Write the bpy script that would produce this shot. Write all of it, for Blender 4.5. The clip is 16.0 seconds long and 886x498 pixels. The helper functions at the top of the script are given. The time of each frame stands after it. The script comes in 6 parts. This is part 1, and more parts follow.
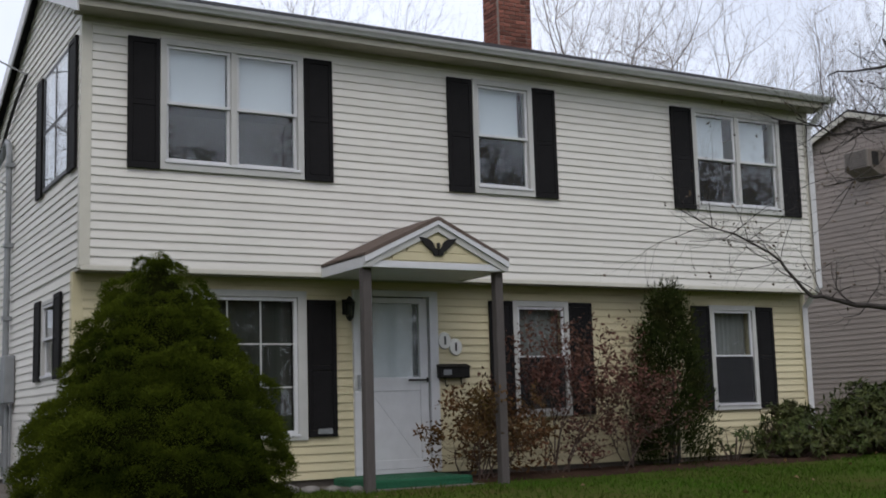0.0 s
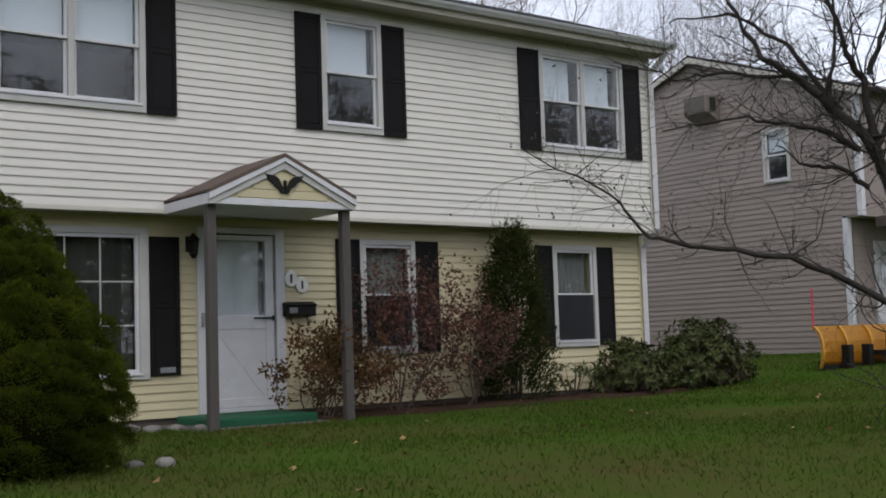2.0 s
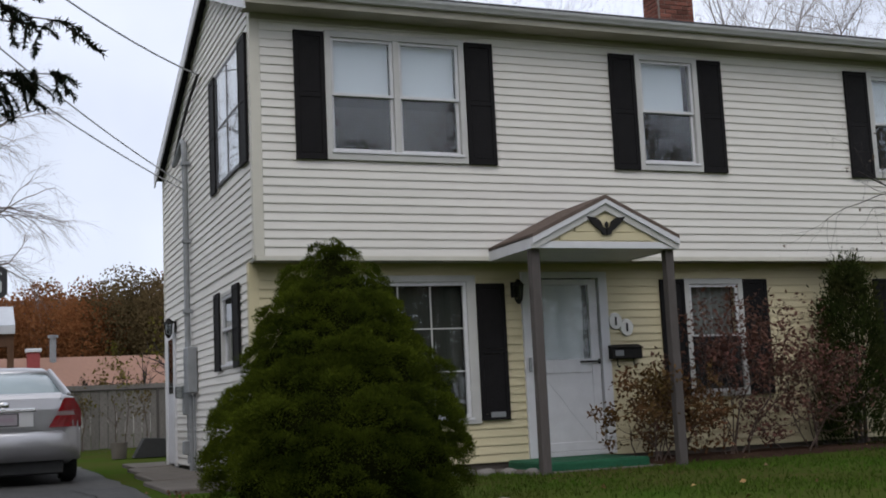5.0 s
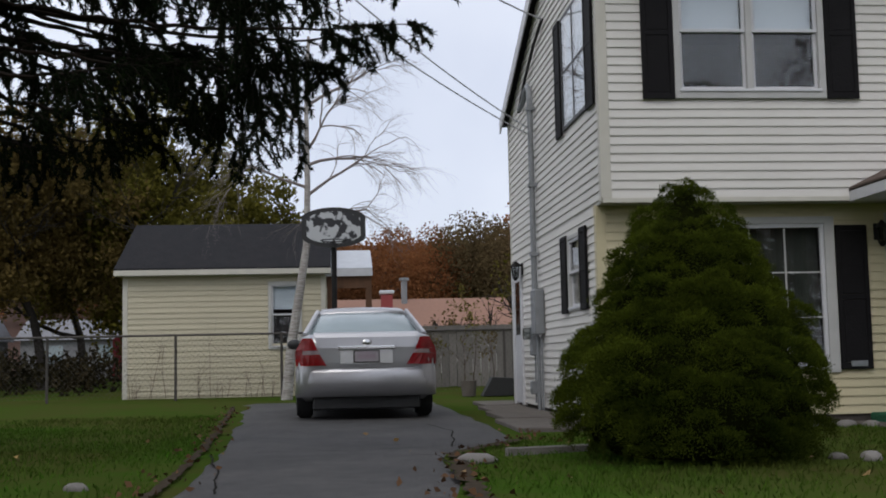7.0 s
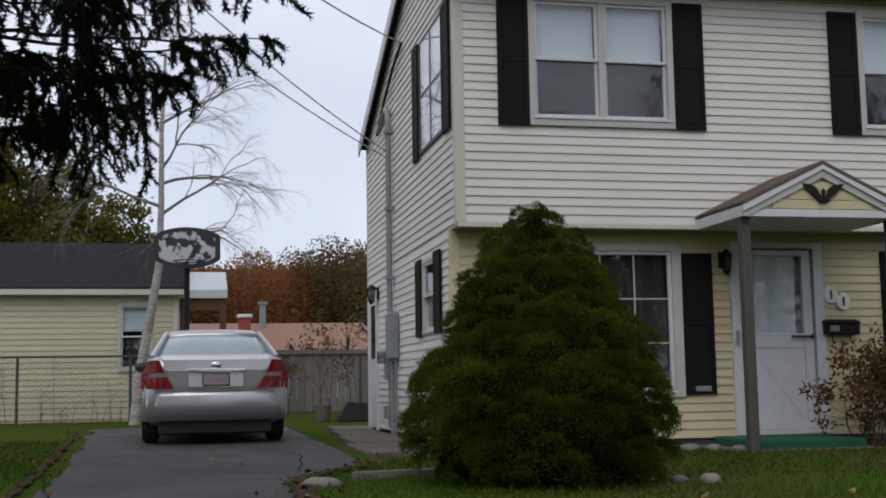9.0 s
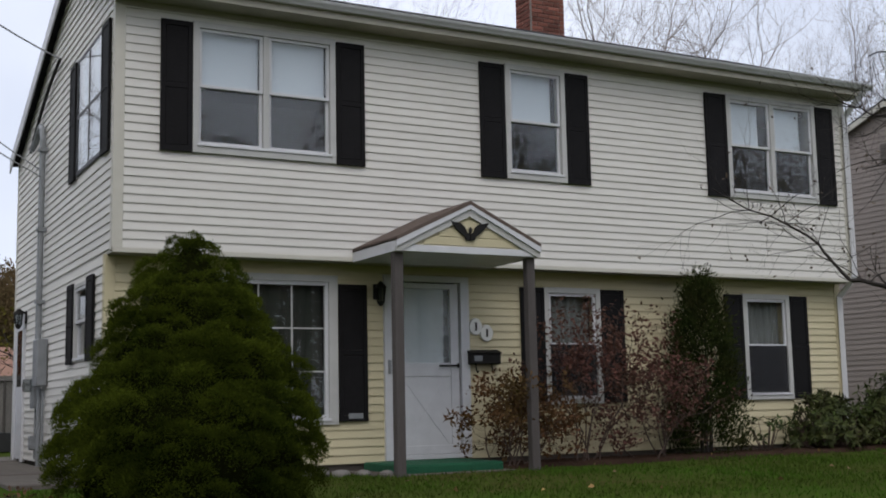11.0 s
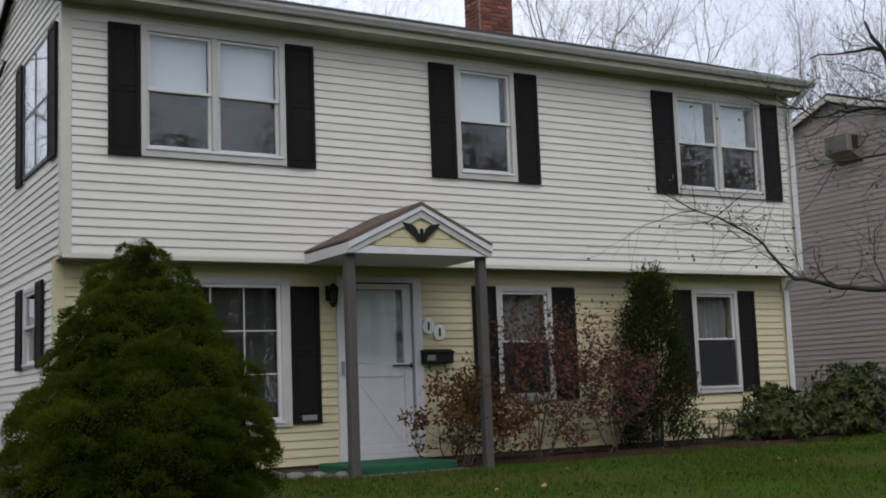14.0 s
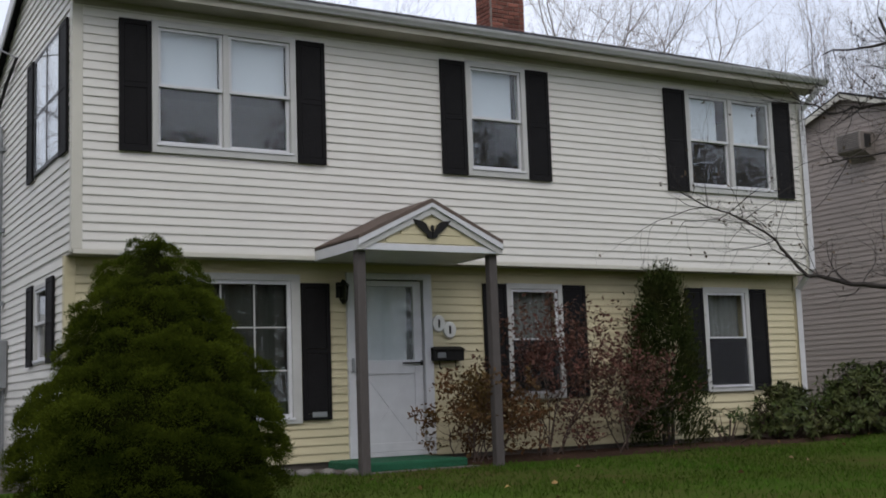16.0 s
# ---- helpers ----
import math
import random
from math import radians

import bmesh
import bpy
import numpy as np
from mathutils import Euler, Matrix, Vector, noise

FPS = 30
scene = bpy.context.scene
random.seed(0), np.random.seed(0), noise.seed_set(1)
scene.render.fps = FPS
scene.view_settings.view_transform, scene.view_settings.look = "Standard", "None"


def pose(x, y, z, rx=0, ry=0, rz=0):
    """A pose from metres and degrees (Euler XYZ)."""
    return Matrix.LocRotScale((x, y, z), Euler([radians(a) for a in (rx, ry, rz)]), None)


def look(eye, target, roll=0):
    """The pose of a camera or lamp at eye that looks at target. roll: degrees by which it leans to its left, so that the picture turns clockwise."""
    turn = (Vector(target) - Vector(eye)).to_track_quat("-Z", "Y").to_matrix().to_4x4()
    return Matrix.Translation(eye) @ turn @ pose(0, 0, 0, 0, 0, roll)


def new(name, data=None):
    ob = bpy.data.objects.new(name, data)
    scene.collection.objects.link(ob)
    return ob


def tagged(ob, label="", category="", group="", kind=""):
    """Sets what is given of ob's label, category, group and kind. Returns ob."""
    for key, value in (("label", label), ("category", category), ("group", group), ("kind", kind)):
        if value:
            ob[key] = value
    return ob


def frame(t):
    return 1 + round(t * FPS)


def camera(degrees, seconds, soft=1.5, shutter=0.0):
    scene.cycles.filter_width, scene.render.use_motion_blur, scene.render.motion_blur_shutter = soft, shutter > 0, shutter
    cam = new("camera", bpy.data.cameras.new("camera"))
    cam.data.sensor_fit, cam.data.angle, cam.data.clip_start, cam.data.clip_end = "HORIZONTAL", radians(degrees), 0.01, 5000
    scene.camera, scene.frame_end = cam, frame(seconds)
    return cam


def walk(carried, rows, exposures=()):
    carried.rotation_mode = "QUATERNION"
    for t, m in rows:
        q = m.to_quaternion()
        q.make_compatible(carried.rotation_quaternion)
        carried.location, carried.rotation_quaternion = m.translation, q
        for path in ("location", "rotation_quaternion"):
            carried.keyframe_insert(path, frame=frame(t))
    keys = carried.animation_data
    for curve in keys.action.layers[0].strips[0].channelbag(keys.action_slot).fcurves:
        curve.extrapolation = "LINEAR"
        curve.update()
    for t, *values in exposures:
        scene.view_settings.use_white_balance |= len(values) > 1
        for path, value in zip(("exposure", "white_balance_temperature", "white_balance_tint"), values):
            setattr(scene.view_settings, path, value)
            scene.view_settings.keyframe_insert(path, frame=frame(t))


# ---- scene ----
cam = camera(41.5, 16.0, soft=1.85)
PATH = [
    (0, (-2.609, -12.006, 1.3), (-1.629, -10.284, 1.571), -1.7),
    (0.5, (-2.608, -12.024, 1.304), (-1.611, -10.308, 1.549), -1.4),
    (1, (-2.609, -12.045, 1.314), (-1.544, -10.364, 1.518), -1.0),
    (1.5, (-2.61, -12.033, 1.318), (-1.464, -10.402, 1.486), -1.8),
    (2, (-2.595, -12.008, 1.309), (-1.395, -10.416, 1.466), -1.9),
    (2.5, (-2.601, -11.998, 1.292), (-1.396, -10.411, 1.467), -2.1),
    (3, (-2.61, -11.961, 1.281), (-1.449, -10.345, 1.48), -1.8),
    (3.2, (-2.616, -11.944, 1.279), (-1.484, -10.309, 1.494), -1.9),
    (5.3, (-2.66, -11.896, 1.238), (-2.011, -10.021, 1.494), -2.6),
    (5.5, (-2.667, -11.879, 1.235), (-2.076, -9.984, 1.485), -2.5),
    (6, (-2.688, -11.841, 1.225), (-2.231, -9.908, 1.455), -2.3),
    (6.5, (-2.696, -11.819, 1.227), (-2.368, -9.855, 1.42), -2.1),
    (7, (-2.734, -11.815, 1.231), (-2.556, -9.831, 1.418), -1.2),
    (7.5, (-2.74, -11.785, 1.217), (-2.644, -9.794, 1.379), -0.7),
    (8, (-2.721, -11.735, 1.198), (-2.614, -9.744, 1.358), -0.4),
    (8.5, (-2.683, -11.708, 1.195), (-2.472, -9.727, 1.378), -0.4),
    (9, (-2.629, -11.722, 1.199), (-2.219, -9.778, 1.426), -0.9),
    (9.5, (-2.616, -11.758, 1.193), (-2.028, -9.861, 1.432), -1.0),
    (10, (-2.603, -11.83, 1.191), (-1.825, -10.004, 1.439), -2.0),
    (10.2, (-2.602, -11.851, 1.191), (-1.769, -10.05, 1.443), -1.7),
    (12.3, (-2.628, -11.992, 1.286), (-1.635, -10.274, 1.532), -1.6),
    (12.5, (-2.627, -11.991, 1.288), (-1.628, -10.275, 1.524), -1.7),
    (13, (-2.628, -11.969, 1.288), (-1.627, -10.255, 1.531), -1.5),
    (13.5, (-2.63, -11.969, 1.29), (-1.634, -10.252, 1.533), -1.6),
    (14, (-2.629, -11.99, 1.29), (-1.62, -10.281, 1.537), -2.2),
    (14.5, (-2.629, -12.009, 1.283), (-1.603, -10.311, 1.54), -1.9),
    (15, (-2.626, -11.993, 1.271), (-1.589, -10.295, 1.479), -2.4),
    (15.5, (-2.618, -11.963, 1.267), (-1.599, -10.257, 1.49), -2.1),
    (16, (-2.617, -11.959, 1.265), (-1.623, -10.241, 1.512), -2.0),
]
walk(cam, [(t, look(eye, target, roll)) for t, eye, target, roll in PATH],
     exposures=((0.0, 0.02), (1.5, 0.05), (3.0, 0.12), (5.5, -0.1), (7.0, -0.2), (8.5, -0.22), (9.5, -0.2), (10.2, -0.1), (12.5, -0.07), (14.0, 0.0), (16.0, 0.0)))

# ---- world and sun: an overcast late-autumn sky ----
world = bpy.data.worlds.new("overcast_sky")
scene.world = world
world.use_nodes = True
wn, wl = world.node_tree.nodes, world.node_tree.links
sky = wn.new("ShaderNodeTexSky")
sky.sky_type, sky.sun_disc = "NISHITA", False
sky.sun_elevation, sky.sun_rotation = radians(38), radians(205)
sky.air_density, sky.dust_density = 1.0, 2.0
clouds = wn.new("ShaderNodeTexNoise")
clouds.inputs["Scale"].default_value, clouds.inputs["Detail"].default_value = 2.2, 5.0
tone = wn.new("ShaderNodeValToRGB")
tone.color_ramp.elements[0].position, tone.color_ramp.elements[0].color = 0.32, (9.5, 10.2, 12.2, 1)
tone.color_ramp.elements[1].position, tone.color_ramp.elements[1].color = 0.66, (13.9, 14.5, 16.0, 1)
blend = wn.new("ShaderNodeMix")
blend.data_type = "RGBA"
blend.inputs[0].default_value = 0.82
wl.new(clouds.outputs["Fac"], tone.inputs["Fac"])
wl.new(sky.outputs["Color"], blend.inputs[6])
wl.new(tone.outputs["Color"], blend.inputs[7])
wl.new(blend.outputs[2], wn["Background"].inputs["Color"])
wn["Background"].inputs["Strength"].default_value = 0.09
sun = new("sun", bpy.data.lights.new("sun", "SUN"))
sun.data.energy, sun.data.angle, sun.data.color = 1.0, radians(40), (1.0, 0.96, 0.9)
sun.matrix_world = look((-8, -16, 22), (0, 0, 0))


# ---- materials ----
def mat(name, c1, c2=None, scale=4.0, rough=0.7, bump=0.0, bump_scale=None, metal=0.0, rand=0.0, island=0.0, coarse=0.35,
        stretch=(1, 1, 1), spec=0.5, coat=0.0, trans=0.0):
    """Principled surface: two-scale noise between two colours, fine relief, and a chance shift per piece."""
    m = bpy.data.materials.new(name)
    m.use_nodes = True
    n, l = m.node_tree.nodes, m.node_tree.links
    p = n["Principled BSDF"]
    p.inputs["Roughness"].default_value, p.inputs["Metallic"].default_value = rough, metal
    p.inputs["Specular IOR Level"].default_value, p.inputs["Coat Weight"].default_value = spec, coat
    c2 = c2 or tuple(0.75 * v for v in c1)
    co = n.new("ShaderNodeTexCoord")
    mp = n.new("ShaderNodeMapping")
    mp.inputs["Scale"].default_value = stretch
    l.new(co.outputs["Object"], mp.inputs["Vector"])
    fine, big = n.new("ShaderNodeTexNoise"), n.new("ShaderNodeTexNoise")
    fine.inputs["Scale"].default_value, fine.inputs["Detail"].default_value = scale, 6
    big.inputs["Scale"].default_value, big.inputs["Detail"].default_value = scale * 0.13, 3
    for t in (fine, big):
        l.new(mp.outputs["Vector"], t.inputs["Vector"])
    both = n.new("ShaderNodeMix")
    both.data_type = "FLOAT"
    both.inputs[0].default_value = coarse
    l.new(fine.outputs["Fac"], both.inputs[2])
    l.new(big.outputs["Fac"], both.inputs[3])
    rng = n.new("ShaderNodeMapRange")
    rng.inputs["From Min"].default_value, rng.inputs["From Max"].default_value = 0.3, 0.7
    l.new(both.outputs[0], rng.inputs["Value"])
    mix = n.new("ShaderNodeMix")
    mix.data_type = "RGBA"
    mix.inputs[6].default_value, mix.inputs[7].default_value = (*c1, 1), (*c2, 1)
    l.new(rng.outputs["Result"], mix.inputs[0])
    out = mix.outputs[2]
    for amount, node, socket in ((rand, "ShaderNodeObjectInfo", "Random"), (island, "ShaderNodeNewGeometry", "Random Per Island")):
        if amount:
            info, hsv, sp = n.new(node), n.new("ShaderNodeHueSaturation"), n.new("ShaderNodeMapRange")
            sp.inputs["To Min"].default_value, sp.inputs["To Max"].default_value = 1 - amount, 1 + amount
            l.new(info.outputs[socket], sp.inputs["Value"])
            l.new(sp.outputs["Result"], hsv.inputs["Value"])
            l.new(out, hsv.inputs["Color"])
            out = hsv.outputs["Color"]
    l.new(out, p.inputs["Base Color"])
    if bump:
        b, bn = n.new("ShaderNodeBump"), n.new("ShaderNodeTexNoise")
        bn.inputs["Scale"].default_value, bn.inputs["Detail"].default_value = bump_scale or scale * 3, 5
        l.new(mp.outputs["Vector"], bn.inputs["Vector"])
        b.inputs["Strength"].default_value, b.inputs["Distance"].default_value = bump, 0.02
        l.new(bn.outputs["Fac"], b.inputs["Height"])
        l.new(b.outputs["Normal"], p.inputs["Normal"])
    if trans:
        tl, ad = n.new("ShaderNodeBsdfTranslucent"), n.new("ShaderNodeMixShader")
        ad.inputs[0].default_value = trans
        l.new(out, tl.inputs["Color"])
        l.new(p.outputs[0], ad.inputs[1])
        l.new(tl.outputs[0], ad.inputs[2])
        l.new(ad.outputs[0], n["Material Output"].inputs["Surface"])
    return m


def glass_mat(name, tint=(0.95, 0.97, 0.97), gloss=0.03):
    """A thin pane: clear, with a mirror gloss that grows at grazing angles."""
    m = bpy.data.materials.new(name)
    m.use_nodes = True
    n, l = m.node_tree.nodes, m.node_tree.links
    n.remove(n["Principled BSDF"])
    tr, gl, mx, lw, pw, ma = (n.new("ShaderNode" + k) for k in ("BsdfTransparent", "BsdfGlossy", "MixShader", "LayerWeight", "Math", "Math"))
    tr.inputs["Color"].default_value = (*tint, 1)
    gl.inputs["Roughness"].default_value = 0.01
    lw.inputs["Blend"].default_value = 0.5
    pw.operation, ma.operation = "POWER", "MULTIPLY_ADD"
    pw.inputs[1].default_value = 4.0
    ma.inputs[1].default_value, ma.inputs[2].default_value = 0.94, gloss
    l.new(lw.outputs["Facing"], pw.inputs[0])
    l.new(pw.outputs[0], ma.inputs[0])
    l.new(ma.outputs[0], mx.inputs[0])
    l.new(tr.outputs[0], mx.inputs[1])
    l.new(gl.outputs[0], mx.inputs[2])
    l.new(mx.outputs[0], n["Material Output"].inputs["Surface"])
    return m


def screen_mat(name, color, cover):
    """Insect mesh too fine to see: part cloth, part open."""
    m = bpy.data.materials.new(name)
    m.use_nodes = True
    n, l = m.node_tree.nodes, m.node_tree.links
    n["Principled BSDF"].inputs["Base Color"].default_value = (*color, 1)
    n["Principled BSDF"].inputs["Roughness"].default_value = 0.8
    tr, mx = n.new("ShaderNodeBsdfTransparent"), n.new("ShaderNodeMixShader")
    mx.inputs[0].default_value = cover
    l.new(tr.outputs[0], mx.inputs[1])
    l.new(n["Principled BSDF"].outputs[0], mx.inputs[2])
    l.new(mx.outputs[0], n["Material Output"].inputs["Surface"])
    return m


SIDING = mat("cream_vinyl", (0.645, 0.622, 0.580), (0.59, 0.568, 0.531), 2.0, 0.6, 0.1, 60, rand=0.035, stretch=(0.5, 0.5, 5), spec=0.3)
SIDING_LOW = mat("yellow_cream_vinyl", (0.56, 0.495, 0.325), (0.49, 0.435, 0.285), 2.0, 0.6, 0.1, 60, rand=0.04, stretch=(0.5, 0.5, 5), spec=0.3)
CASING = mat("greyed_white_casing", (0.47, 0.465, 0.45), (0.41, 0.405, 0.39), 6, 0.5, 0.08, 40)
TRIM = mat("white_paint", (0.60, 0.60, 0.62), (0.51, 0.51, 0.53), 6, 0.5, 0.08, 40)
CREAM_TRIM = mat("cream_trim", (0.56, 0.535, 0.47), (0.49, 0.47, 0.41), 5, 0.5, 0.05, 40, spec=0.3)
# darkened trim cream: the dimness under the eaves is put into it
SOFFIT = mat("shaded_soffit_cream", (0.40, 0.375, 0.32), (0.34, 0.32, 0.27), 4, 0.6, 0.05, 30, spec=0.2)
BLACK = mat("black_shutter_vinyl", (0.006, 0.0055, 0.006), (0.010, 0.009, 0.010), 12, 0.7, 0.15, 50, rand=0.15, spec=0.15)
SHINGLE = mat("dark_asphalt_shingle", (0.020, 0.020, 0.023), (0.036, 0.035, 0.036), 30, 0.95, 0.5, 90, island=0.25, spec=0.08)
SHINGLE_BROWN = mat("brown_asphalt_shingle", (0.095, 0.072, 0.062), (0.15, 0.115, 0.098), 25, 0.95, 0.5, 90, spec=0.1)
GLASS = glass_mat("window_glass", gloss=0.05)
GLASS_DARK = glass_mat("dim_window_glass", (0.55, 0.57, 0.57))
# white blind with the blue of mirrored sky put into its colour
BLIND = mat("sky_tinted_white_blind", (0.60, 0.635, 0.70), (0.54, 0.58, 0.65), 2, 0.8, 0.05, 20)
SCREEN = screen_mat("insect_screen", (0.012, 0.012, 0.016), 0.7)
# added sheet: paints the grey-green dark of the picture window's reflecting panes
PANE_BACKING = mat("dark_pane_backing", (0.048, 0.052, 0.045), (0.036, 0.039, 0.034), 6, 0.95, 0.2, 30, stretch=(6, 6, 0.5), spec=0.1)
# near-black: the darkness of unlit rooms is put into this colour
DARK = mat("unlit_room_dark", (0.05, 0.048, 0.045), (0.035, 0.033, 0.03), 2, 0.9)
DOOR_SHEER = mat("grey_white_door_sheer", (0.66, 0.67, 0.69), (0.60, 0.61, 0.63), 3, 0.9, 0.1, 30)
# added sheet: its grey imitates the reflection in the ground-floor upper sashes
REFLECTION_SHEET = mat("grey_reflection_sheet", (0.20, 0.205, 0.20), (0.15, 0.155, 0.15), 8, 0.9, 0.3, 30, stretch=(6, 6, 0.5))
WOOD_POST = mat("weathered_brown_post", (0.055, 0.046, 0.043), (0.085, 0.073, 0.068), 20, 0.8, 0.3, 60, stretch=(3, 3, 0.3))
CONCRETE = mat("weathered_concrete", (0.135, 0.118, 0.102), (0.085, 0.074, 0.064), 5, 0.95, 0.5, 40, coarse=0.5, spec=0.2)
FOUNDATION = mat("foundation_concrete", (0.10, 0.085, 0.075), (0.07, 0.06, 0.052), 9, 0.95, 0.5, 40)
GREEN_TURF = mat("green_artificial_turf", (0.012, 0.12, 0.055), (0.01, 0.085, 0.04), 60, 0.95, 0.8, 250)
IRON = mat("black_painted_iron", (0.010, 0.009, 0.009), (0.018, 0.017, 0.016), 20, 0.6, 0.2, 60, spec=0.15)
GREY_METAL = mat("grey_painted_metal", (0.24, 0.25, 0.26), (0.18, 0.19, 0.2), 10, 0.5, 0.1, 40)
BRICK = mat("red_brick", (0.24, 0.095, 0.068), (0.15, 0.058, 0.045), 20, 0.9, 0.5, 80, rand=0.5, spec=0.2)
MORTAR = mat("mortar", (0.30, 0.27, 0.24), (0.22, 0.2, 0.18), 20, 0.95, 0.4, 80)


# ---- building helpers ----
def thing(name, loc=(0, 0, 0), rz=0.0, label="", category="", group="", kind=""):
    ob = new(name)
    ob.empty_display_size = 0.2
    ob.matrix_basis = pose(*loc, 0, 0, rz)
    return tagged(ob, label, category, group, kind)


def obj(name, mesh, material, parent=None, label=""):
    ob = new(name, mesh)
    if material and not mesh.materials:
        mesh.materials.append(material)
    ob.parent = parent
    return tagged(ob, label)


def part(name, bm, material, parent=None, label="", smooth=False):
    mesh = bpy.data.meshes.new(name)
    bm.to_mesh(mesh)
    bm.free()
    if smooth:
        mesh.shade_smooth()
    return obj(name, mesh, material, parent, label)


def raw(name, verts, faces, material, parent=None, label="", smooth=False):
    mesh = bpy.data.meshes.new(name)
    mesh.from_pydata(verts, [], faces)
    mesh.update()
    if smooth:
        mesh.shade_smooth()
    return obj(name, mesh, material, parent, label)


def box(bm, x0, x1, y0, y1, z0, z1, bevel=0.0):
    g = bmesh.ops.create_cube(bm, size=1, matrix=Matrix.Translation(((x0 + x1) / 2, (y0 + y1) / 2, (z0 + z1) / 2)) @
                              Matrix.Diagonal((x1 - x0, y1 - y0, z1 - z0, 1)))
    if bevel:
        edges = list({e for v in g["verts"] for e in v.link_edges})
        bmesh.ops.bevel(bm, geom=edges, offset=bevel, segments=1, affect="EDGES")
    return bm


def boxes(*rows, bevel=0.0):
    bm = bmesh.new()
    for r in rows:
        box(bm, *r, bevel=bevel)
    return bm


def rod(bm, a, b, r0, r1=None, sides=8):
    """A round bar from a to b."""
    a, b = Vector(a), Vector(b)
    d = b - a
    m = Matrix.Translation((a + b) / 2) @ d.to_track_quat("Z", "Y").to_matrix().to_4x4()
    bmesh.ops.create_cone(bm, cap_ends=True, segments=sides, radius1=r0, radius2=r0 if r1 is None else r1, depth=d.length, matrix=m)
    return bm


def prism(bm, poly, y0, y1):
    """A polygon in x and z, pushed from y0 to y1."""
    a = [bm.verts.new((x, y0, z)) for x, z in poly]
    b = [bm.verts.new((x, y1, z)) for x, z in poly]
    n = len(poly)
    bm.faces.new(a)
    bm.faces.new(b[::-1])
    for i in range(n):
        bm.faces.new((a[(i + 1) % n], a[i], b[i], b[(i + 1) % n]))
    bmesh.ops.recalc_face_normals(bm, faces=bm.faces[:])
    return bm


def ring(x0, x1, z0, z1, w, y0, y1, wb=None, wt=None):
    """A rectangular frame of one piece; w: the width of its members (wb, wt: the bottom and top ones)."""
    bm = bmesh.new()
    wb, wt = wb or w, wt or w
    vs = {}
    for k, y in enumerate((y0, y1)):
        vs[k, 0] = [bm.verts.new(p) for p in ((x0, y, z0), (x1, y, z0), (x1, y, z1), (x0, y, z1))]
        vs[k, 1] = [bm.verts.new(p) for p in ((x0 + w, y, z0 + wb), (x1 - w, y, z0 + wb), (x1 - w, y, z1 - wt), (x0 + w, y, z1 - wt))]
    for i in range(4):
        j = (i + 1) % 4
        bm.faces.new((vs[0, 0][i], vs[0, 0][j], vs[0, 1][j], vs[0, 1][i]))
        bm.faces.new((vs[1, 0][j], vs[1, 0][i], vs[1, 1][i], vs[1, 1][j]))
        bm.faces.new((vs[0, 0][j], vs[0, 0][i], vs[1, 0][i], vs[1, 0][j]))
        bm.faces.new((vs[0, 1][i], vs[0, 1][j], vs[1, 1][j], vs[1, 1][i]))
    bmesh.ops.recalc_face_normals(bm, faces=bm.faces[:])
    bmesh.ops.bevel(bm, geom=bm.edges[:], offset=0.003, segments=1, affect="EDGES")
    return bm


def pipe(points, r, sides=8):
    """A round tube of one piece along a line of points."""
    bm = bmesh.new()
    P = [Vector(p) for p in points]
    loops = []
    for i, p in enumerate(P):
        d = (P[min(i + 1, len(P) - 1)] - P[max(i - 1, 0)]).normalized()
        side = d.cross(Vector((0, 0, 1)) if abs(d.z) < 0.9 else Vector((1, 0, 0))).normalized()
        up = side.cross(d)
        loops.append([bm.verts.new(p + r * (math.cos(k * 2 * math.pi / sides) * side + math.sin(k * 2 * math.pi / sides) * up)) for k in range(sides)])
    for u, v in zip(loops, loops[1:]):
        # keep neighbouring rings in step
        best = min(range(sides), key=lambda s: sum((u[k].co - v[(k + s) % sides].co).length for k in range(sides)))
        v[:] = v[best:] + v[:best]
        for k in range(sides):
            bm.faces.new((u[k], u[(k + 1) % sides], v[(k + 1) % sides], v[k]))
    bm.faces.new(loops[0])
    bm.faces.new(loops[-1][::-1])
    bmesh.ops.recalc_face_normals(bm, faces=bm.faces[:])
    return bm


def each(name, rows, material, parent, label=""):
    """One part for every box."""
    return [part(name, boxes(r), material, parent, label) for r in rows]


def ground_z(x, y):
    def step(v, a, b):
        s = min(1.0, max(0.0, (v - a) / (b - a)))
        return s * s * (3 - 2 * s)
    return 0.47 + 0.40 * step(x, 9.5, 17) * step(y, -9, -3) - 0.5 * step(-y, 6.0, 11.5) + 0.06 * step(y, 9, 14)


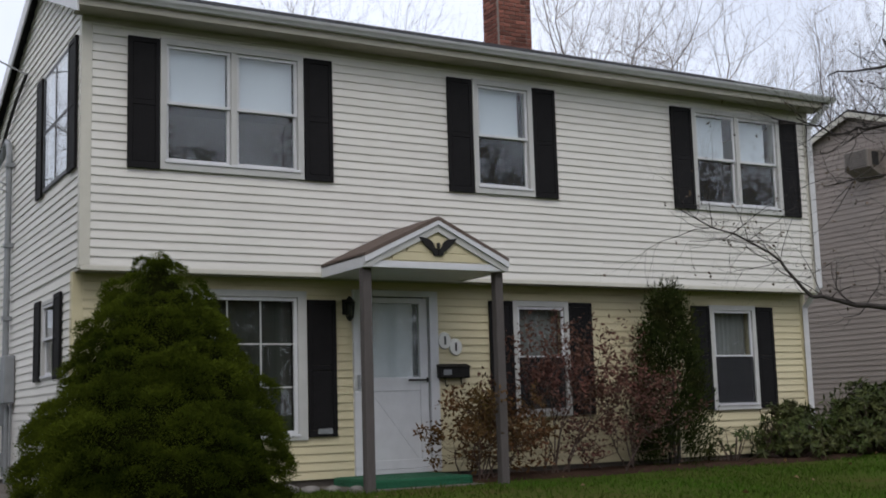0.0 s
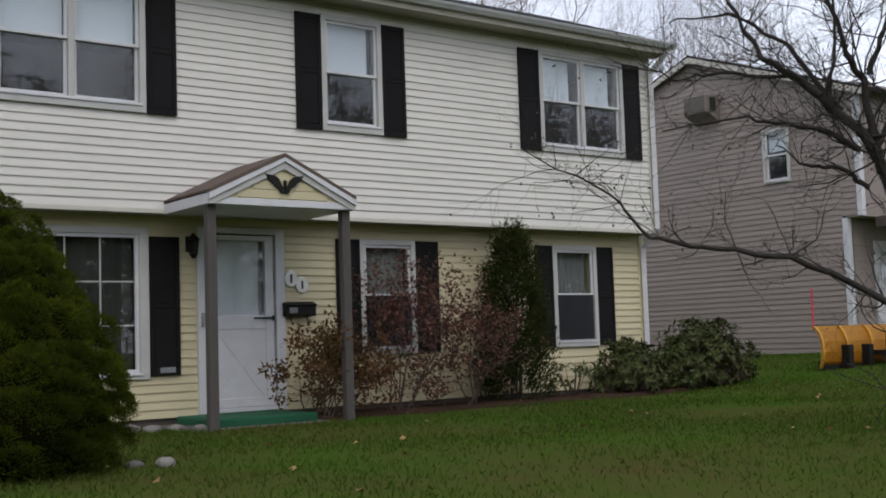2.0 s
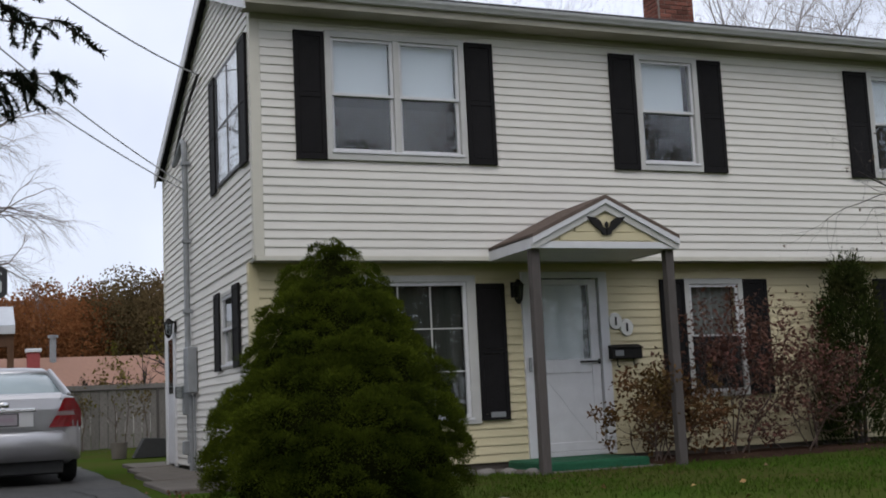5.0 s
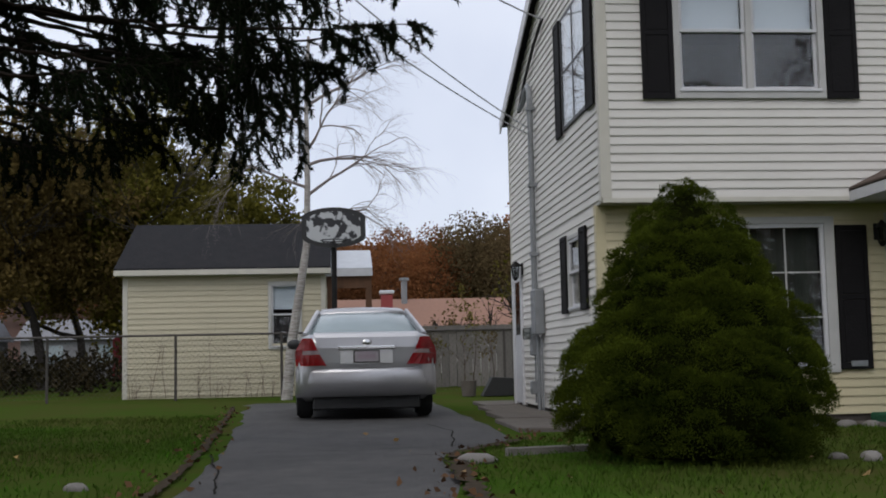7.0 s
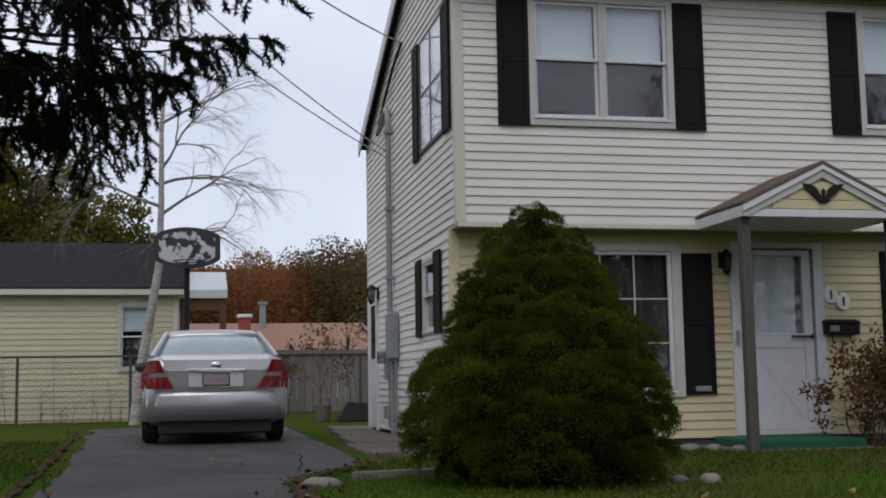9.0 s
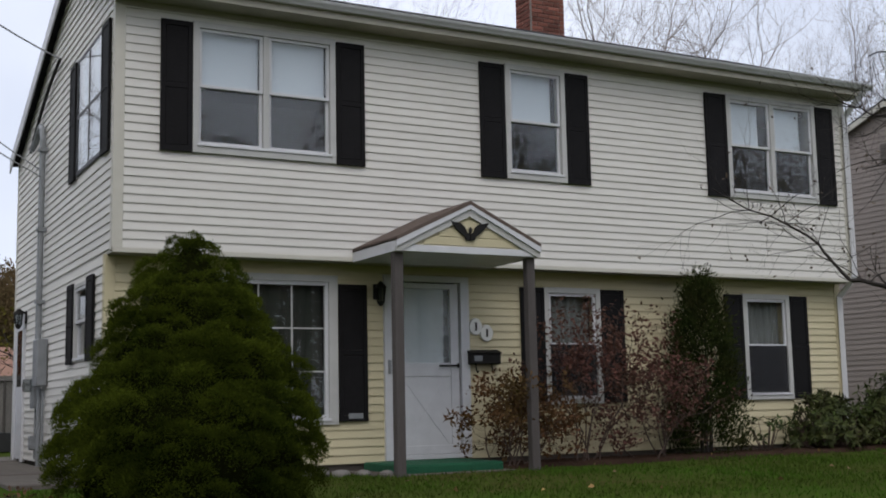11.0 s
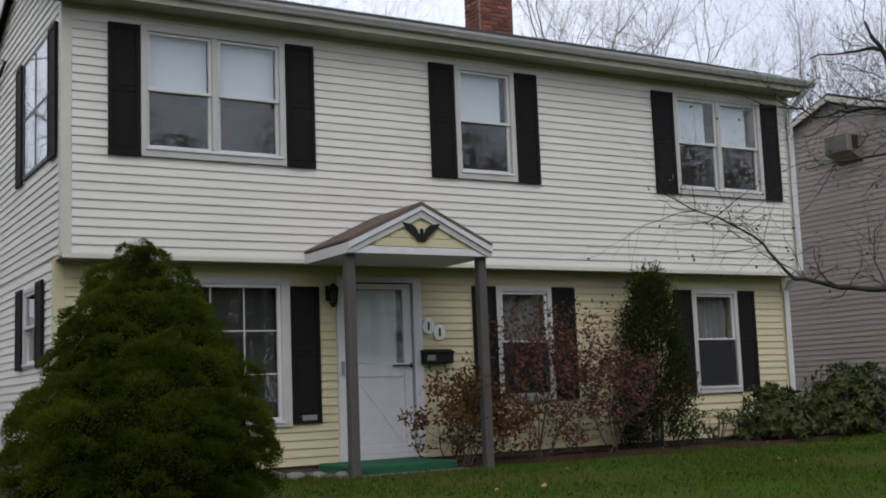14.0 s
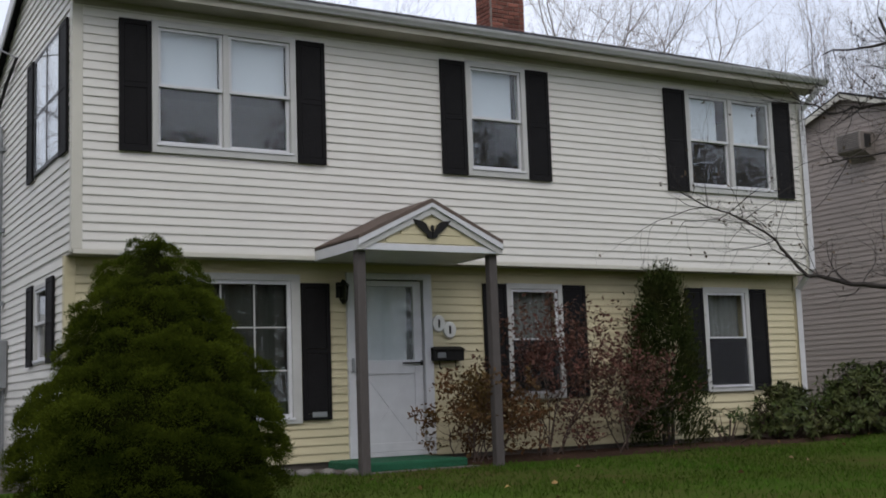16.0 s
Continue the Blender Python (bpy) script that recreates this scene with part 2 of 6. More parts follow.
def wall_sheet(name, u0, u1, z0, z1, holes, thick, material, parent, place):
    """A wall with real openings: local x along it, y from 0 inwards."""
    us = sorted({u0, u1, *[v for h in holes for v in h[:2] if u0 < v < u1]})
    zs = sorted({z0, z1, *[v for h in holes for v in h[2:] if z0 < v < z1]})
    bm = bmesh.new()
    made = {}

    def vert(u, y, z):
        key = (u, y, z)
        if key not in made:
            made[key] = bm.verts.new((u, y, z))
        return made[key]

    nu, nz = len(us) - 1, len(zs) - 1
    solid = {(i, j) for i in range(nu) for j in range(nz)
             if not any(h[0] <= us[i] and us[i + 1] <= h[1] and h[2] <= zs[j] and zs[j + 1] <= h[3] for h in holes)}
    for i, j in solid:
        a, b, c, d = us[i], us[i + 1], zs[j], zs[j + 1]
        bm.faces.new([vert(*p) for p in ((a, 0, c), (b, 0, c), (b, 0, d), (a, 0, d))])
        bm.faces.new([vert(*p) for p in ((a, thick, d), (b, thick, d), (b, thick, c), (a, thick, c))])
        for (di, dj), (p, q) in (((-1, 0), ((a, d), (a, c))), ((1, 0), ((b, c), (b, d))), ((0, -1), ((a, c), (b, c))), ((0, 1), ((b, d), (a, d)))):
            if (i + di, j + dj) not in solid:
                bm.faces.new([vert(p[0], 0, p[1]), vert(p[0], thick, p[1]), vert(q[0], thick, q[1]), vert(q[0], 0, q[1])])
    bmesh.ops.recalc_face_normals(bm, faces=bm.faces[:])
    ob = part(name, bm, material, parent)
    ob.matrix_basis = place
    return ob


board_meshes = {}


def siding(wall, spans, z0, z1, step, material, proud=0.017):
    """Lapped boards, course by course, on a wall made by wall_sheet; spans(z) gives the free stretches."""
    z = z0
    while z < z1 - 0.02:
        h = min(step, z1 - z)
        for a, b in spans(z + h / 2):
            if b - a < 0.03:
                continue
            key = (round(b - a, 2), round(h, 3), material.name)
            if key not in board_meshes:
                L = key[0]
                prof = [(0, 0), (-proud, 0), (-proud, 0.012), (-0.003, h + 0.004), (0, h + 0.004)]
                vs = [(x, y, zz) for x in (0, L) for y, zz in prof]
                fs = [(i, (i + 1) % 5, 5 + (i + 1) % 5, 5 + i) for i in range(5)] + [(4, 3, 2, 1, 0), (5, 6, 7, 8, 9)]
                me = bpy.data.meshes.new("board")
                me.from_pydata(vs, [], fs)
                me.materials.append(material)
                board_meshes[key] = me
            ob = new("board", board_meshes[key])
            ob.parent = wall
            ob.location = (a, 0, z)
        z += step


def minus(u0, u1, holes, z):
    """The stretches of u0..u1 that no hole covers at height z."""
    out, at = [], u0
    for a, b, c, d in sorted(holes):
        if c <= z <= d:
            if a > at:
                out.append((at, a))
            at = max(at, b)
    if at < u1:
        out.append((at, u1))
    return out


def shutter(house, x, z, w, h, place):
    """A flat black shutter: a thin frame round two recessed panels."""
    root = part("shutter", ring(0, w, 0, h, 0.05, -0.034, -0.004, 0.07, 0.06), BLACK, house, "flat black vinyl shutter")
    root.matrix_basis = place @ pose(x, -0.018, z)
    for lo, hi in ((0.072, h * 0.5 - 0.03), (h * 0.5 + 0.03, h - 0.062)):
        part("panel", boxes((0.052, w - 0.052, -0.029, -0.006, lo, hi), bevel=0.003), BLACK, root)
    part("rail", boxes((0.05, w - 0.05, -0.033, -0.006, h * 0.5 - 0.028, h * 0.5 + 0.028), bevel=0.003), BLACK, root)
    return root


def sash_window(house, x, z, w, h, place, units=1, blind=0.5, grid=None, curtain=None, casing=0.07, screened=True, frame_mat=None, name="window", proud=0.045, foot=None, head=None, blind_gap=(0.03, 0.03)):
    """A white double-hung window (or units of them side by side) in a casing; grid: columns and rows of a fixed, muntined pane."""
    fm = frame_mat or TRIM
    foot, head = foot or casing, head or casing
    root = part(name, ring(0, w, 0, h, casing, -proud, 0.02, foot, head), frame_mat or CASING, house)
    part("window_sill", boxes((casing - 0.02, w - casing + 0.02, -proud - 0.014, -proud - 0.002, foot - 0.03, foot), bevel=0.004), fm, root)
    root.matrix_basis = place @ pose(x, 0, z)
    inner = (w - 2 * casing)
    uw = inner / units
    for u in range(units):
        a = casing + u * uw
        b = a + uw
        if units > 1 and u:
            part("mullion", boxes((a - 0.035, a + 0.035, -0.04, 0.02, foot, h - head), bevel=0.004), CASING, root)
        if u:
            a += 0.035
        if u < units - 1:
            b -= 0.035
        if grid:
            cols, rows = grid
            part("sash", ring(a, b, foot, h - head, 0.04, -0.02, 0.02), fm, root)
            xs = [a + 0.04 + (b - a - 0.08) * i / cols for i in range(cols + 1)]
            zs = [foot + 0.04 + (h - foot - head - 0.08) * i / rows for i in range(rows + 1)]
            for v in xs[1:-1]:
                part("muntin", boxes((v - 0.007, v + 0.007, -0.006, 0.012, zs[0], zs[-1])), CASING, root)
            for v in zs[1:-1]:
                part("muntin", boxes((xs[0], xs[-1], -0.005, 0.01, v - 0.007, v + 0.007)), CASING, root)
            for c in range(cols):
                for r in range(rows):
                    p = part("pane", boxes((xs[c], xs[c + 1], 0.001, 0.003, zs[r], zs[r + 1])), GLASS, root)
                    p.visible_shadow = False
        else:
            mid = h * 0.51
            for nm, lo, hi, dy in (("upper_sash", mid - 0.015, h - head, 0.0), ("lower_sash", foot, mid + 0.02, 0.03)):
                part(nm, ring(a, b, lo, hi, 0.035, -0.02 + dy, 0.01 + dy), fm, root)
                p = part("pane", boxes((a + 0.035, b - 0.035, -0.004 + dy, -0.001 + dy, lo + 0.035, hi - 0.035)), GLASS, root)
                p.visible_shadow = False
            if screened == "outside":
                part("insect_screen", boxes((a + 0.012, b - 0.012, -0.024, -0.022, foot + 0.01, mid)), SCREEN, root)
            elif screened:
                part("insect_screen", boxes((a + 0.015, b - 0.015, 0.045, 0.047, foot + 0.012, mid + 0.0)), SCREEN, root)
        if blind:
            part("roller_blind", boxes((a + blind_gap[0], b - blind_gap[1], 0.07, 0.073, h - head - (h - foot - head) * blind, h - head - blind_gap[0] + 0.03)), BLIND, root)
        # a folded sheet whose colour carries the dark or reflected tone of the panes
        if curtain:
            bm = bmesh.new()
            n = 24
            prev = None
            for i in range(n + 1):
                xx = a + 0.02 + (b - a - 0.04) * i / n
                yy = 0.11 + 0.018 * math.sin(i * 1.9) + 0.008 * math.sin(i * 0.7)
                cur = (bm.verts.new((xx, yy, foot if grid else h * 0.5)), bm.verts.new((xx, yy * 0.96, h - casing)))
                if prev:
                    bm.faces.new((prev[0], cur[0], cur[1], prev[1]))
                prev = cur
            part("curtain", bm, curtain, root)
    return root


# ---- ground ----
GRASS = mat("lawn_soil_and_moss", (0.034, 0.078, 0.009), (0.064, 0.056, 0.020), 3.0, 1.0, 0.8, 40, coarse=0.6, spec=0.0)
ASPHALT = mat("old_asphalt", (0.040, 0.039, 0.040), (0.086, 0.082, 0.079), 9, 0.8, 0.5, 120, coarse=0.55, spec=0.2)
gx = sorted({*np.linspace(-14, 22, 91).round(2), *np.linspace(-200, -14, 16).round(1), *np.linspace(22, 200, 16).round(1), -1500, -600, 600, 1500})
gy = sorted({*np.linspace(-14, 18, 81).round(2), *np.linspace(-200, -14, 12).round(1), *np.linspace(18, 250, 14).round(1), -1500, -600, 600, 2500})
gv = [(x, y, ground_z(x, y) + (0.015 * noise.noise((x * 0.8, y * 0.8, 0)) if abs(x) < 30 and abs(y) < 30 else 0)) for y in gy for x in gx]
nx = len(gx)
gf = [(j * nx + i, j * nx + i + 1, (j + 1) * nx + i + 1, (j + 1) * nx + i) for j in range(len(gy) - 1) for i in range(nx - 1)]
ground = raw("ground", gv, gf, GRASS, smooth=True)
tagged(ground, "patchy green autumn lawn with bare soil", "ground", kind="structure")


def strip(name, left, right, lift, material, label, cat, n=40):
    """A paved strip between two edges, given from y0 to y1 as functions of y."""
    y0, y1, xa, xb = left
    vs, fs = [], []
    m = 10
    for j in range(n + 1):
        y = y0 + (y1 - y0) * j / n
        a, b = xa(y), xb(y)
        for i in range(m + 1):
            x = a + (b - a) * i / m
            vs.append((x, y, ground_z(x, y) + lift * (1 if 0 < i < m and 0 < j < n else -1)))
    for j in range(n):
        for i in range(m):
            k = j * (m + 1) + i
            fs.append((k, k + 1, k + m + 2, k + m + 1))
    ob = raw(name, vs, fs, material, smooth=True)
    return tagged(ob, label, cat, kind="structure")


def drive_left(y):
    return float(np.interp(y, (-12, -6, -2.2, 11.5), (-3.75, -3.75, -3.83, -4.72)))


def drive_right(y):
    return float(np.interp(y, (-12, -6, -3.4, -2.4, -1.1, 0.5), (-2.06, -2.04, -1.9, -1.85, -1.06, -0.92)))


strip("driveway", (-11.6, 10.2, lambda y: drive_left(y) + 0.06 * noise.noise((y * 1.5, 3, 0)), lambda y: drive_right(y) + 0.05 * noise.noise((y * 1.7, 9, 0))), None, 0.02, ASPHALT,
      "cracked grey asphalt driveway beside the house", "driveway")

# ---- the cream house ----
WEST = pose(0, 0, 0, 0, 0, -90)          # the side wall: local x runs from the back towards -y, outwards is -x
house = thing("house", label="two-storey cream vinyl-sided house with black shutters", category="house")
LEN, BACK, ZL, ZM, ZT = 10.45, 6.45, 0.56, 2.82, 5.52
COURSE = 0.0939
up_win = ((0.80, 2.44), (4.68, 5.56), (8.20, 9.85))
up_holes = [(a + 0.03, b - 0.03, 3.94, 5.28) for a, b in up_win]
up_clad = [(a - 0.0, b + 0.0, 3.90, 5.33) for a, b in up_win]
FRONT_UP, FRONT_LOW = pose(0, 0, 0), pose(0, 0.3, 0)
wall_up = wall_sheet("wall", 0.0, LEN, ZM, ZT, up_holes, 0.16, SIDING, house, FRONT_UP)
siding(wall_up, lambda z: minus(0.09, LEN - 0.09, up_clad, z), ZM + 0.03, ZT, COURSE, SIDING)
low_holes = [(0.76, 2.53, 1.04, 2.64), (5.39, 6.16, 1.22, 2.58), (8.63, 9.41, 1.22, 2.58), (3.22, 4.18, 0.56, 2.68)]
low_clad = [(0.72, 2.57, 1.0, 2.67), (5.35, 6.20, 1.17, 2.62), (8.59, 9.45, 1.17, 2.62), (3.145, 4.265, 0.5, 2.71)]
wall_low = wall_sheet("wall", 0.0, LEN, ZL, ZM, low_holes, 0.16, SIDING_LOW, house, FRONT_LOW)
siding(wall_low, lambda z: minus(0.09, LEN - 0.09, low_clad, z), ZL, ZM - 0.01, COURSE, SIDING_LOW)

RIDGE_Y, RIDGE_Z, EAVE_Z, EAVE_B = 2.25, 6.53, 5.64, 4.95


def side_top(u):
    """Underside of the roof over the side wall; u = -y there."""
    y = -u
    return EAVE_Z + (RIDGE_Z - EAVE_Z) * y / RIDGE_Y if y < RIDGE_Y else RIDGE_Z + (EAVE_B - RIDGE_Z) * (y - RIDGE_Y) / (BACK - RIDGE_Y)


side_holes = [(-1.86, -0.53, 3.97, 5.25), (-1.82, -1.12, 1.8, 2.6), (-6.17, -5.47, 0.56, 2.5)]
side_clad = [(-1.90, -0.50, 3.92, 5.3), (-1.85, -1.09, 1.75, 2.64), (-6.27, -5.39, 0.5, 2.6)]
side_wall = wall_sheet("wall", -BACK, 0.0, ZM, EAVE_B, [h for h in side_holes if h[2] > 3], 0.16, SIDING, house, WEST)
gable_hole = side_holes[0]
bm = bmesh.new()
for a, b in ((-BACK, -RIDGE_Y), (-RIDGE_Y, gable_hole[0]), (gable_hole[0], gable_hole[1]), (gable_hole[1], 0.0)):
    low = 5.25 if (a, b) == gable_hole[:2] else EAVE_B
    prism(bm, [(a, low), (b, low), (b, side_top(b)), (a, side_top(a) + 0.001)], 0, 0.16)
g = part("gable", bm, SIDING, house)
g.matrix_basis = WEST
side_low = wall_sheet("wall", -BACK, -0.3, ZL, ZM, [h for h in side_holes if h[2] < 3], 0.16, SIDING, house, WEST)


def side_span(z):
    lo, hi = -BACK, -0.09
    if z < ZM:
        hi = -0.39
    else:
        if z > EAVE_B:
            lo = -(RIDGE_Y + (BACK - RIDGE_Y) * (RIDGE_Z - z) / (RIDGE_Z - EAVE_B)) if z < RIDGE_Z else 0
        if z > EAVE_Z:
            hi = -(RIDGE_Y * (z - EAVE_Z) / (RIDGE_Z - EAVE_Z))
    return minus(lo, hi, side_clad, z)


siding(side_low, side_span, ZL, ZM, COURSE, SIDING)
siding(side_wall, side_span, ZM + 0.03, RIDGE_Z - 0.05, COURSE, SIDING)
each("wall", ((LEN - 0.16, LEN, 0.16, BACK, ZM, EAVE_B), (LEN - 0.16, LEN, 0.46, BACK, ZL, ZM), (0.16, LEN - 0.16, BACK - 0.16, BACK, ZL, EAVE_B)), SIDING, house)
part("gable", prism(bmesh.new(), [(-BACK, EAVE_B), (0, EAVE_B), (0, EAVE_Z), (-RIDGE_Y, RIDGE_Z)], 0, 0.16), SIDING, house).matrix_basis = pose(LEN - 0.16, 0, 0, 0, 0, -90)
# floors and partitions added unseen, coloured dark so the rooms look unlit
each("dark_room_panel", ((0.16, LEN - 0.16, 0.46, BACK - 0.16, 0.45, 0.6), (0.16, LEN - 0.16, 0.16, BACK - 0.16, 2.84, 2.95), (0.16, LEN - 0.16, 0.16, BACK - 0.16, 5.36, 5.4),
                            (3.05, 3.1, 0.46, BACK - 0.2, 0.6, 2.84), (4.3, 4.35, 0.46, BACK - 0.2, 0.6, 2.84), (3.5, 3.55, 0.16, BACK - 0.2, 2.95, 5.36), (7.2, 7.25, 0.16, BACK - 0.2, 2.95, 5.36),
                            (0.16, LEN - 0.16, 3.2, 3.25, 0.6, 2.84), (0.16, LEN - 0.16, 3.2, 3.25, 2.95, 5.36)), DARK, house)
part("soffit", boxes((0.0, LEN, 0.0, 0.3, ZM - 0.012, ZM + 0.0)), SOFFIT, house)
part("skirt_board", boxes((-0.005, LEN + 0.005, -0.022, 0.0, ZM - 0.02, ZM + 0.032), bevel=0.004), CREAM_TRIM, house)
for nm, b in (("corner_board", (-0.02, 0.09, -0.022, 0.0, ZM + 0.03, ZT)), ("corner_board", (LEN - 0.09, LEN + 0.02, -0.022, 0.0, ZM + 0.03, ZT)),
              ("corner_board", (-0.02, 0.0, 0.0, 0.09, ZM - 0.0, ZT)), ("corner_board", (-0.02, 0.09, 0.278, 0.3, ZL, ZM - 0.012)),
              ("corner_board", (LEN - 0.09, LEN + 0.02, 0.278, 0.3, ZL, ZM - 0.012)), ("corner_board", (-0.02, 0.0, 0.3, 0.39, ZL, ZM)),
              ("corner_board", (-0.02, 0.0, BACK - 0.06, BACK + 0.02, ZL, EAVE_B))):
    part(nm, boxes(b, bevel=0.004), SIDING_LOW if b[5] < 3 else CREAM_TRIM, house)
part("foundation", boxes((0.03, LEN - 0.03, 0.32, BACK - 0.03, 0.2, ZL)), FOUNDATION, house)

# roof, fascia, gutter
OV = 0.34


def roof_slab(y0, z0, y1, z1, t, material, name, x0=-0.12, x1=LEN + 0.14):
    bm = bmesh.new()
    vs = [bm.verts.new(p) for x in (x0, x1) for p in ((x, y0, z0), (x, y1, z1), (x, y1, z1 + t), (x, y0, z0 + t))]
    for f in ((0, 1, 2, 3), (7, 6, 5, 4), (0, 4, 5, 1), (1, 5, 6, 2), (2, 6, 7, 3), (3, 7, 4, 0)):
        bm.faces.new([vs[i] for i in f])
    bmesh.ops.recalc_face_normals(bm, faces=bm.faces[:])
    return part(name, bm, material, house)


sl_f, sl_b = (RIDGE_Z - EAVE_Z) / RIDGE_Y, (RIDGE_Z - EAVE_B) / (BACK - RIDGE_Y)
roof_slab(-OV, EAVE_Z + 0.01 - OV * sl_f, RIDGE_Y, RIDGE_Z + 0.01, 0.14, SHINGLE, "roof")
roof_slab(RIDGE_Y, RIDGE_Z + 0.01, BACK + 0.12, EAVE_B + 0.01 - 0.12 * sl_b, 0.14, SHINGLE, "roof")
roof_slab(-OV + 0.02, EAVE_Z - OV * sl_f - 0.10, RIDGE_Y, RIDGE_Z - 0.12, 0.2, TRIM, "rake_board", -0.135, -0.115)
roof_slab(RIDGE_Y, RIDGE_Z - 0.12, BACK + 0.11, EAVE_B - 0.12 * sl_b - 0.1, 0.2, TRIM, "rake_board", -0.135, -0.115)
zs = EAVE_Z - OV * sl_f
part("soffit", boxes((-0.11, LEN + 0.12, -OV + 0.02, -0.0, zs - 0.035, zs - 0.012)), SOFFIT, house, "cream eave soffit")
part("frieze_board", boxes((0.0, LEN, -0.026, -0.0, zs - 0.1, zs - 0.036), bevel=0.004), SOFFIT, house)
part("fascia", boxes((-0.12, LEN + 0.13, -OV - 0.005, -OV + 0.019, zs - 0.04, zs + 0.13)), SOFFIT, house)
gut = bmesh.new()
prism(gut, [(-OV - 0.006, zs + 0.04), (-OV - 0.065, zs + 0.04), (-OV - 0.075, zs + 0.055), (-OV - 0.105, zs + 0.085), (-OV - 0.115, zs + 0.11), (-OV - 0.1, zs + 0.11), (-OV - 0.1, zs + 0.08), (-OV - 0.02, zs + 0.06), (-OV - 0.006, zs + 0.11)], -LEN - 0.18, 0.14)
gutter = part("gutter", gut, TRIM, house, "white metal eave gutter")
gutter.matrix_basis = pose(0, 0, 0, 0, 0, 90) @ Matrix.Diagonal((1, 1, 1, 1))
dsp = bmesh.new()
for a, b in (((LEN + 0.02, -OV - 0.05, zs + 0.0), (LEN - 0.03, -0.08, zs - 0.28)), ((LEN - 0.03, -0.07, zs - 0.26), (LEN - 0.03, -0.07, ZM + 0.05)),
             ((LEN - 0.03, -0.07, ZM + 0.08), (LEN - 0.03, 0.24, ZM - 0.2)), ((LEN - 0.03, 0.24, ZM - 0.18), (LEN - 0.03, 0.24, 0.62))):
    rod(dsp, a, b, 0.05, sides=4)
part("downspout", dsp, TRIM, house, "white square downspout")

# chimney of single bricks
chim = part("chimney", boxes((6.66, 7.24, 2.37, 2.80, 6.1, 8.1)), MORTAR, house, "red brick chimney above the ridge")
bw, bh, bd = 0.2, 0.057, 0.095
bme = boxes((0, bw - 0.01, -0.012, 0.05, 0, bh), bevel=0.004)
brick_me = bpy.data.meshes.new("brick")
bme.to_mesh(brick_me)
half_me = bpy.data.meshes.new("brick")
boxes((0, bd - 0.01, -0.012, 0.05, 0, bh), bevel=0.004).to_mesh(half_me)
for me in (brick_me, half_me):
    me.materials.append(BRICK)
for r in range(26):
    z = 6.35 + r * 0.067
    for face, ln, m in (("s", 0.58, pose(6.66, 2.37, z)), ("w", 0.43, pose(6.66, 2.80, z, 0, 0, -90))):
        x = 0.0
        first = r % 2
        while x < ln - 0.05:
            w = bd if (first or ln - x < bw - 0.02) else bw
            first = 0
            ob = new("brick", half_me if w == bd else brick_me)
            ob.parent = chim
            ob.matrix_basis = m @ pose(x + 0.004, 0, 0)
            x += w
part("flashing", boxes((6.63, 7.27, 2.34, 2.83, 6.55, 6.68)), GREY_METAL, chim)

# windows and shutters of the front
sash_window(house, 0.80, 3.895, 1.64, 1.435, FRONT_UP, 2, 0.5, foot=0.1)
sash_window(house, 4.68, 3.895, 0.88, 1.435, FRONT_UP, 1, 0.5, foot=0.1, blind_gap=(0.03, 0.09))
sash_window(house, 8.20, 3.895, 1.65, 1.435, FRONT_UP, 2, 0.5, foot=0.1, blind_gap=(0.06, 0.14))
# the sheet behind this grid is added to darken the panes
sash_window(house, 0.72, 1.00, 1.85, 1.67, FRONT_LOW, 1, 0, (4, 3), casing=0.11, curtain=PANE_BACKING, foot=0.07, head=0.075)
# grey upper-half sheets imitate reflections in these two windows
sash_window(house, 5.35, 1.17, 0.85, 1.45, FRONT_LOW, 1, 0.0, curtain=REFLECTION_SHEET, foot=0.09, screened="outside")
sash_window(house, 8.59, 1.17, 0.86, 1.45, FRONT_LOW, 1, 0.0, curtain=REFLECTION_SHEET, foot=0.09, screened="outside")
for x, w in ((0.455, 0.34), (2.45, 0.345), (4.32, 0.35), (5.565, 0.345), (7.825, 0.37), (9.86, 0.335)):
    shutter(house, x, 3.89, w, 1.42, FRONT_UP)
for x, w, z, h in ((0.36, 0.35, 1.03, 1.545), (2.58, 0.35, 1.03, 1.545), (5.0, 0.345, 1.18, 1.43), (6.205, 0.36, 1.18, 1.43), (8.26, 0.325, 1.185, 1.42), (9.455, 0.325, 1.185, 1.42)):
    shutter(house, x, z, w, h, FRONT_LOW)
# small pale rectangle near the foot of the shutter
part("pale_patch", boxes((2.68, 2.86, 0.235, 0.24, 1.06, 1.12), bevel=0.002), GREY_METAL, house, "small pale patch low on a shutter")
# side windows: storm frame with the shade of that side put into its dark grey
DARK_FRAME = mat("shaded_storm_frame", (0.07, 0.07, 0.075), (0.05, 0.05, 0.055), 10, 0.5)
storm = part("storm_window", ring(0, 1.40, 0, 1.38, 0.045, -0.03, 0.02), DARK_FRAME, house, "side window with dark storm frame")
storm.matrix_basis = WEST @ pose(-1.90, 0, 3.92)
for px, pz in ((0.045, 0.045), (0.705, 0.045), (0.045, 0.69), (0.705, 0.69)):
    p = part("pane", boxes((px, px + 0.65, -0.026, -0.022, pz, pz + 0.645)), GLASS, storm)
    p.visible_shadow = False
part("mullion", boxes((0.685, 0.715, -0.032, 0.01, 0.045, 1.335)), DARK_FRAME, storm)
part("meeting_rail", boxes((0.045, 1.355, -0.031, 0.01, 0.675, 0.705)), DARK_FRAME, storm)
# added pale sheet: stands for the sky mirrored in these panes
part("roller_blind", boxes((0.05, 1.35, 0.03, 0.033, 0.05, 1.33)), BLIND, storm)
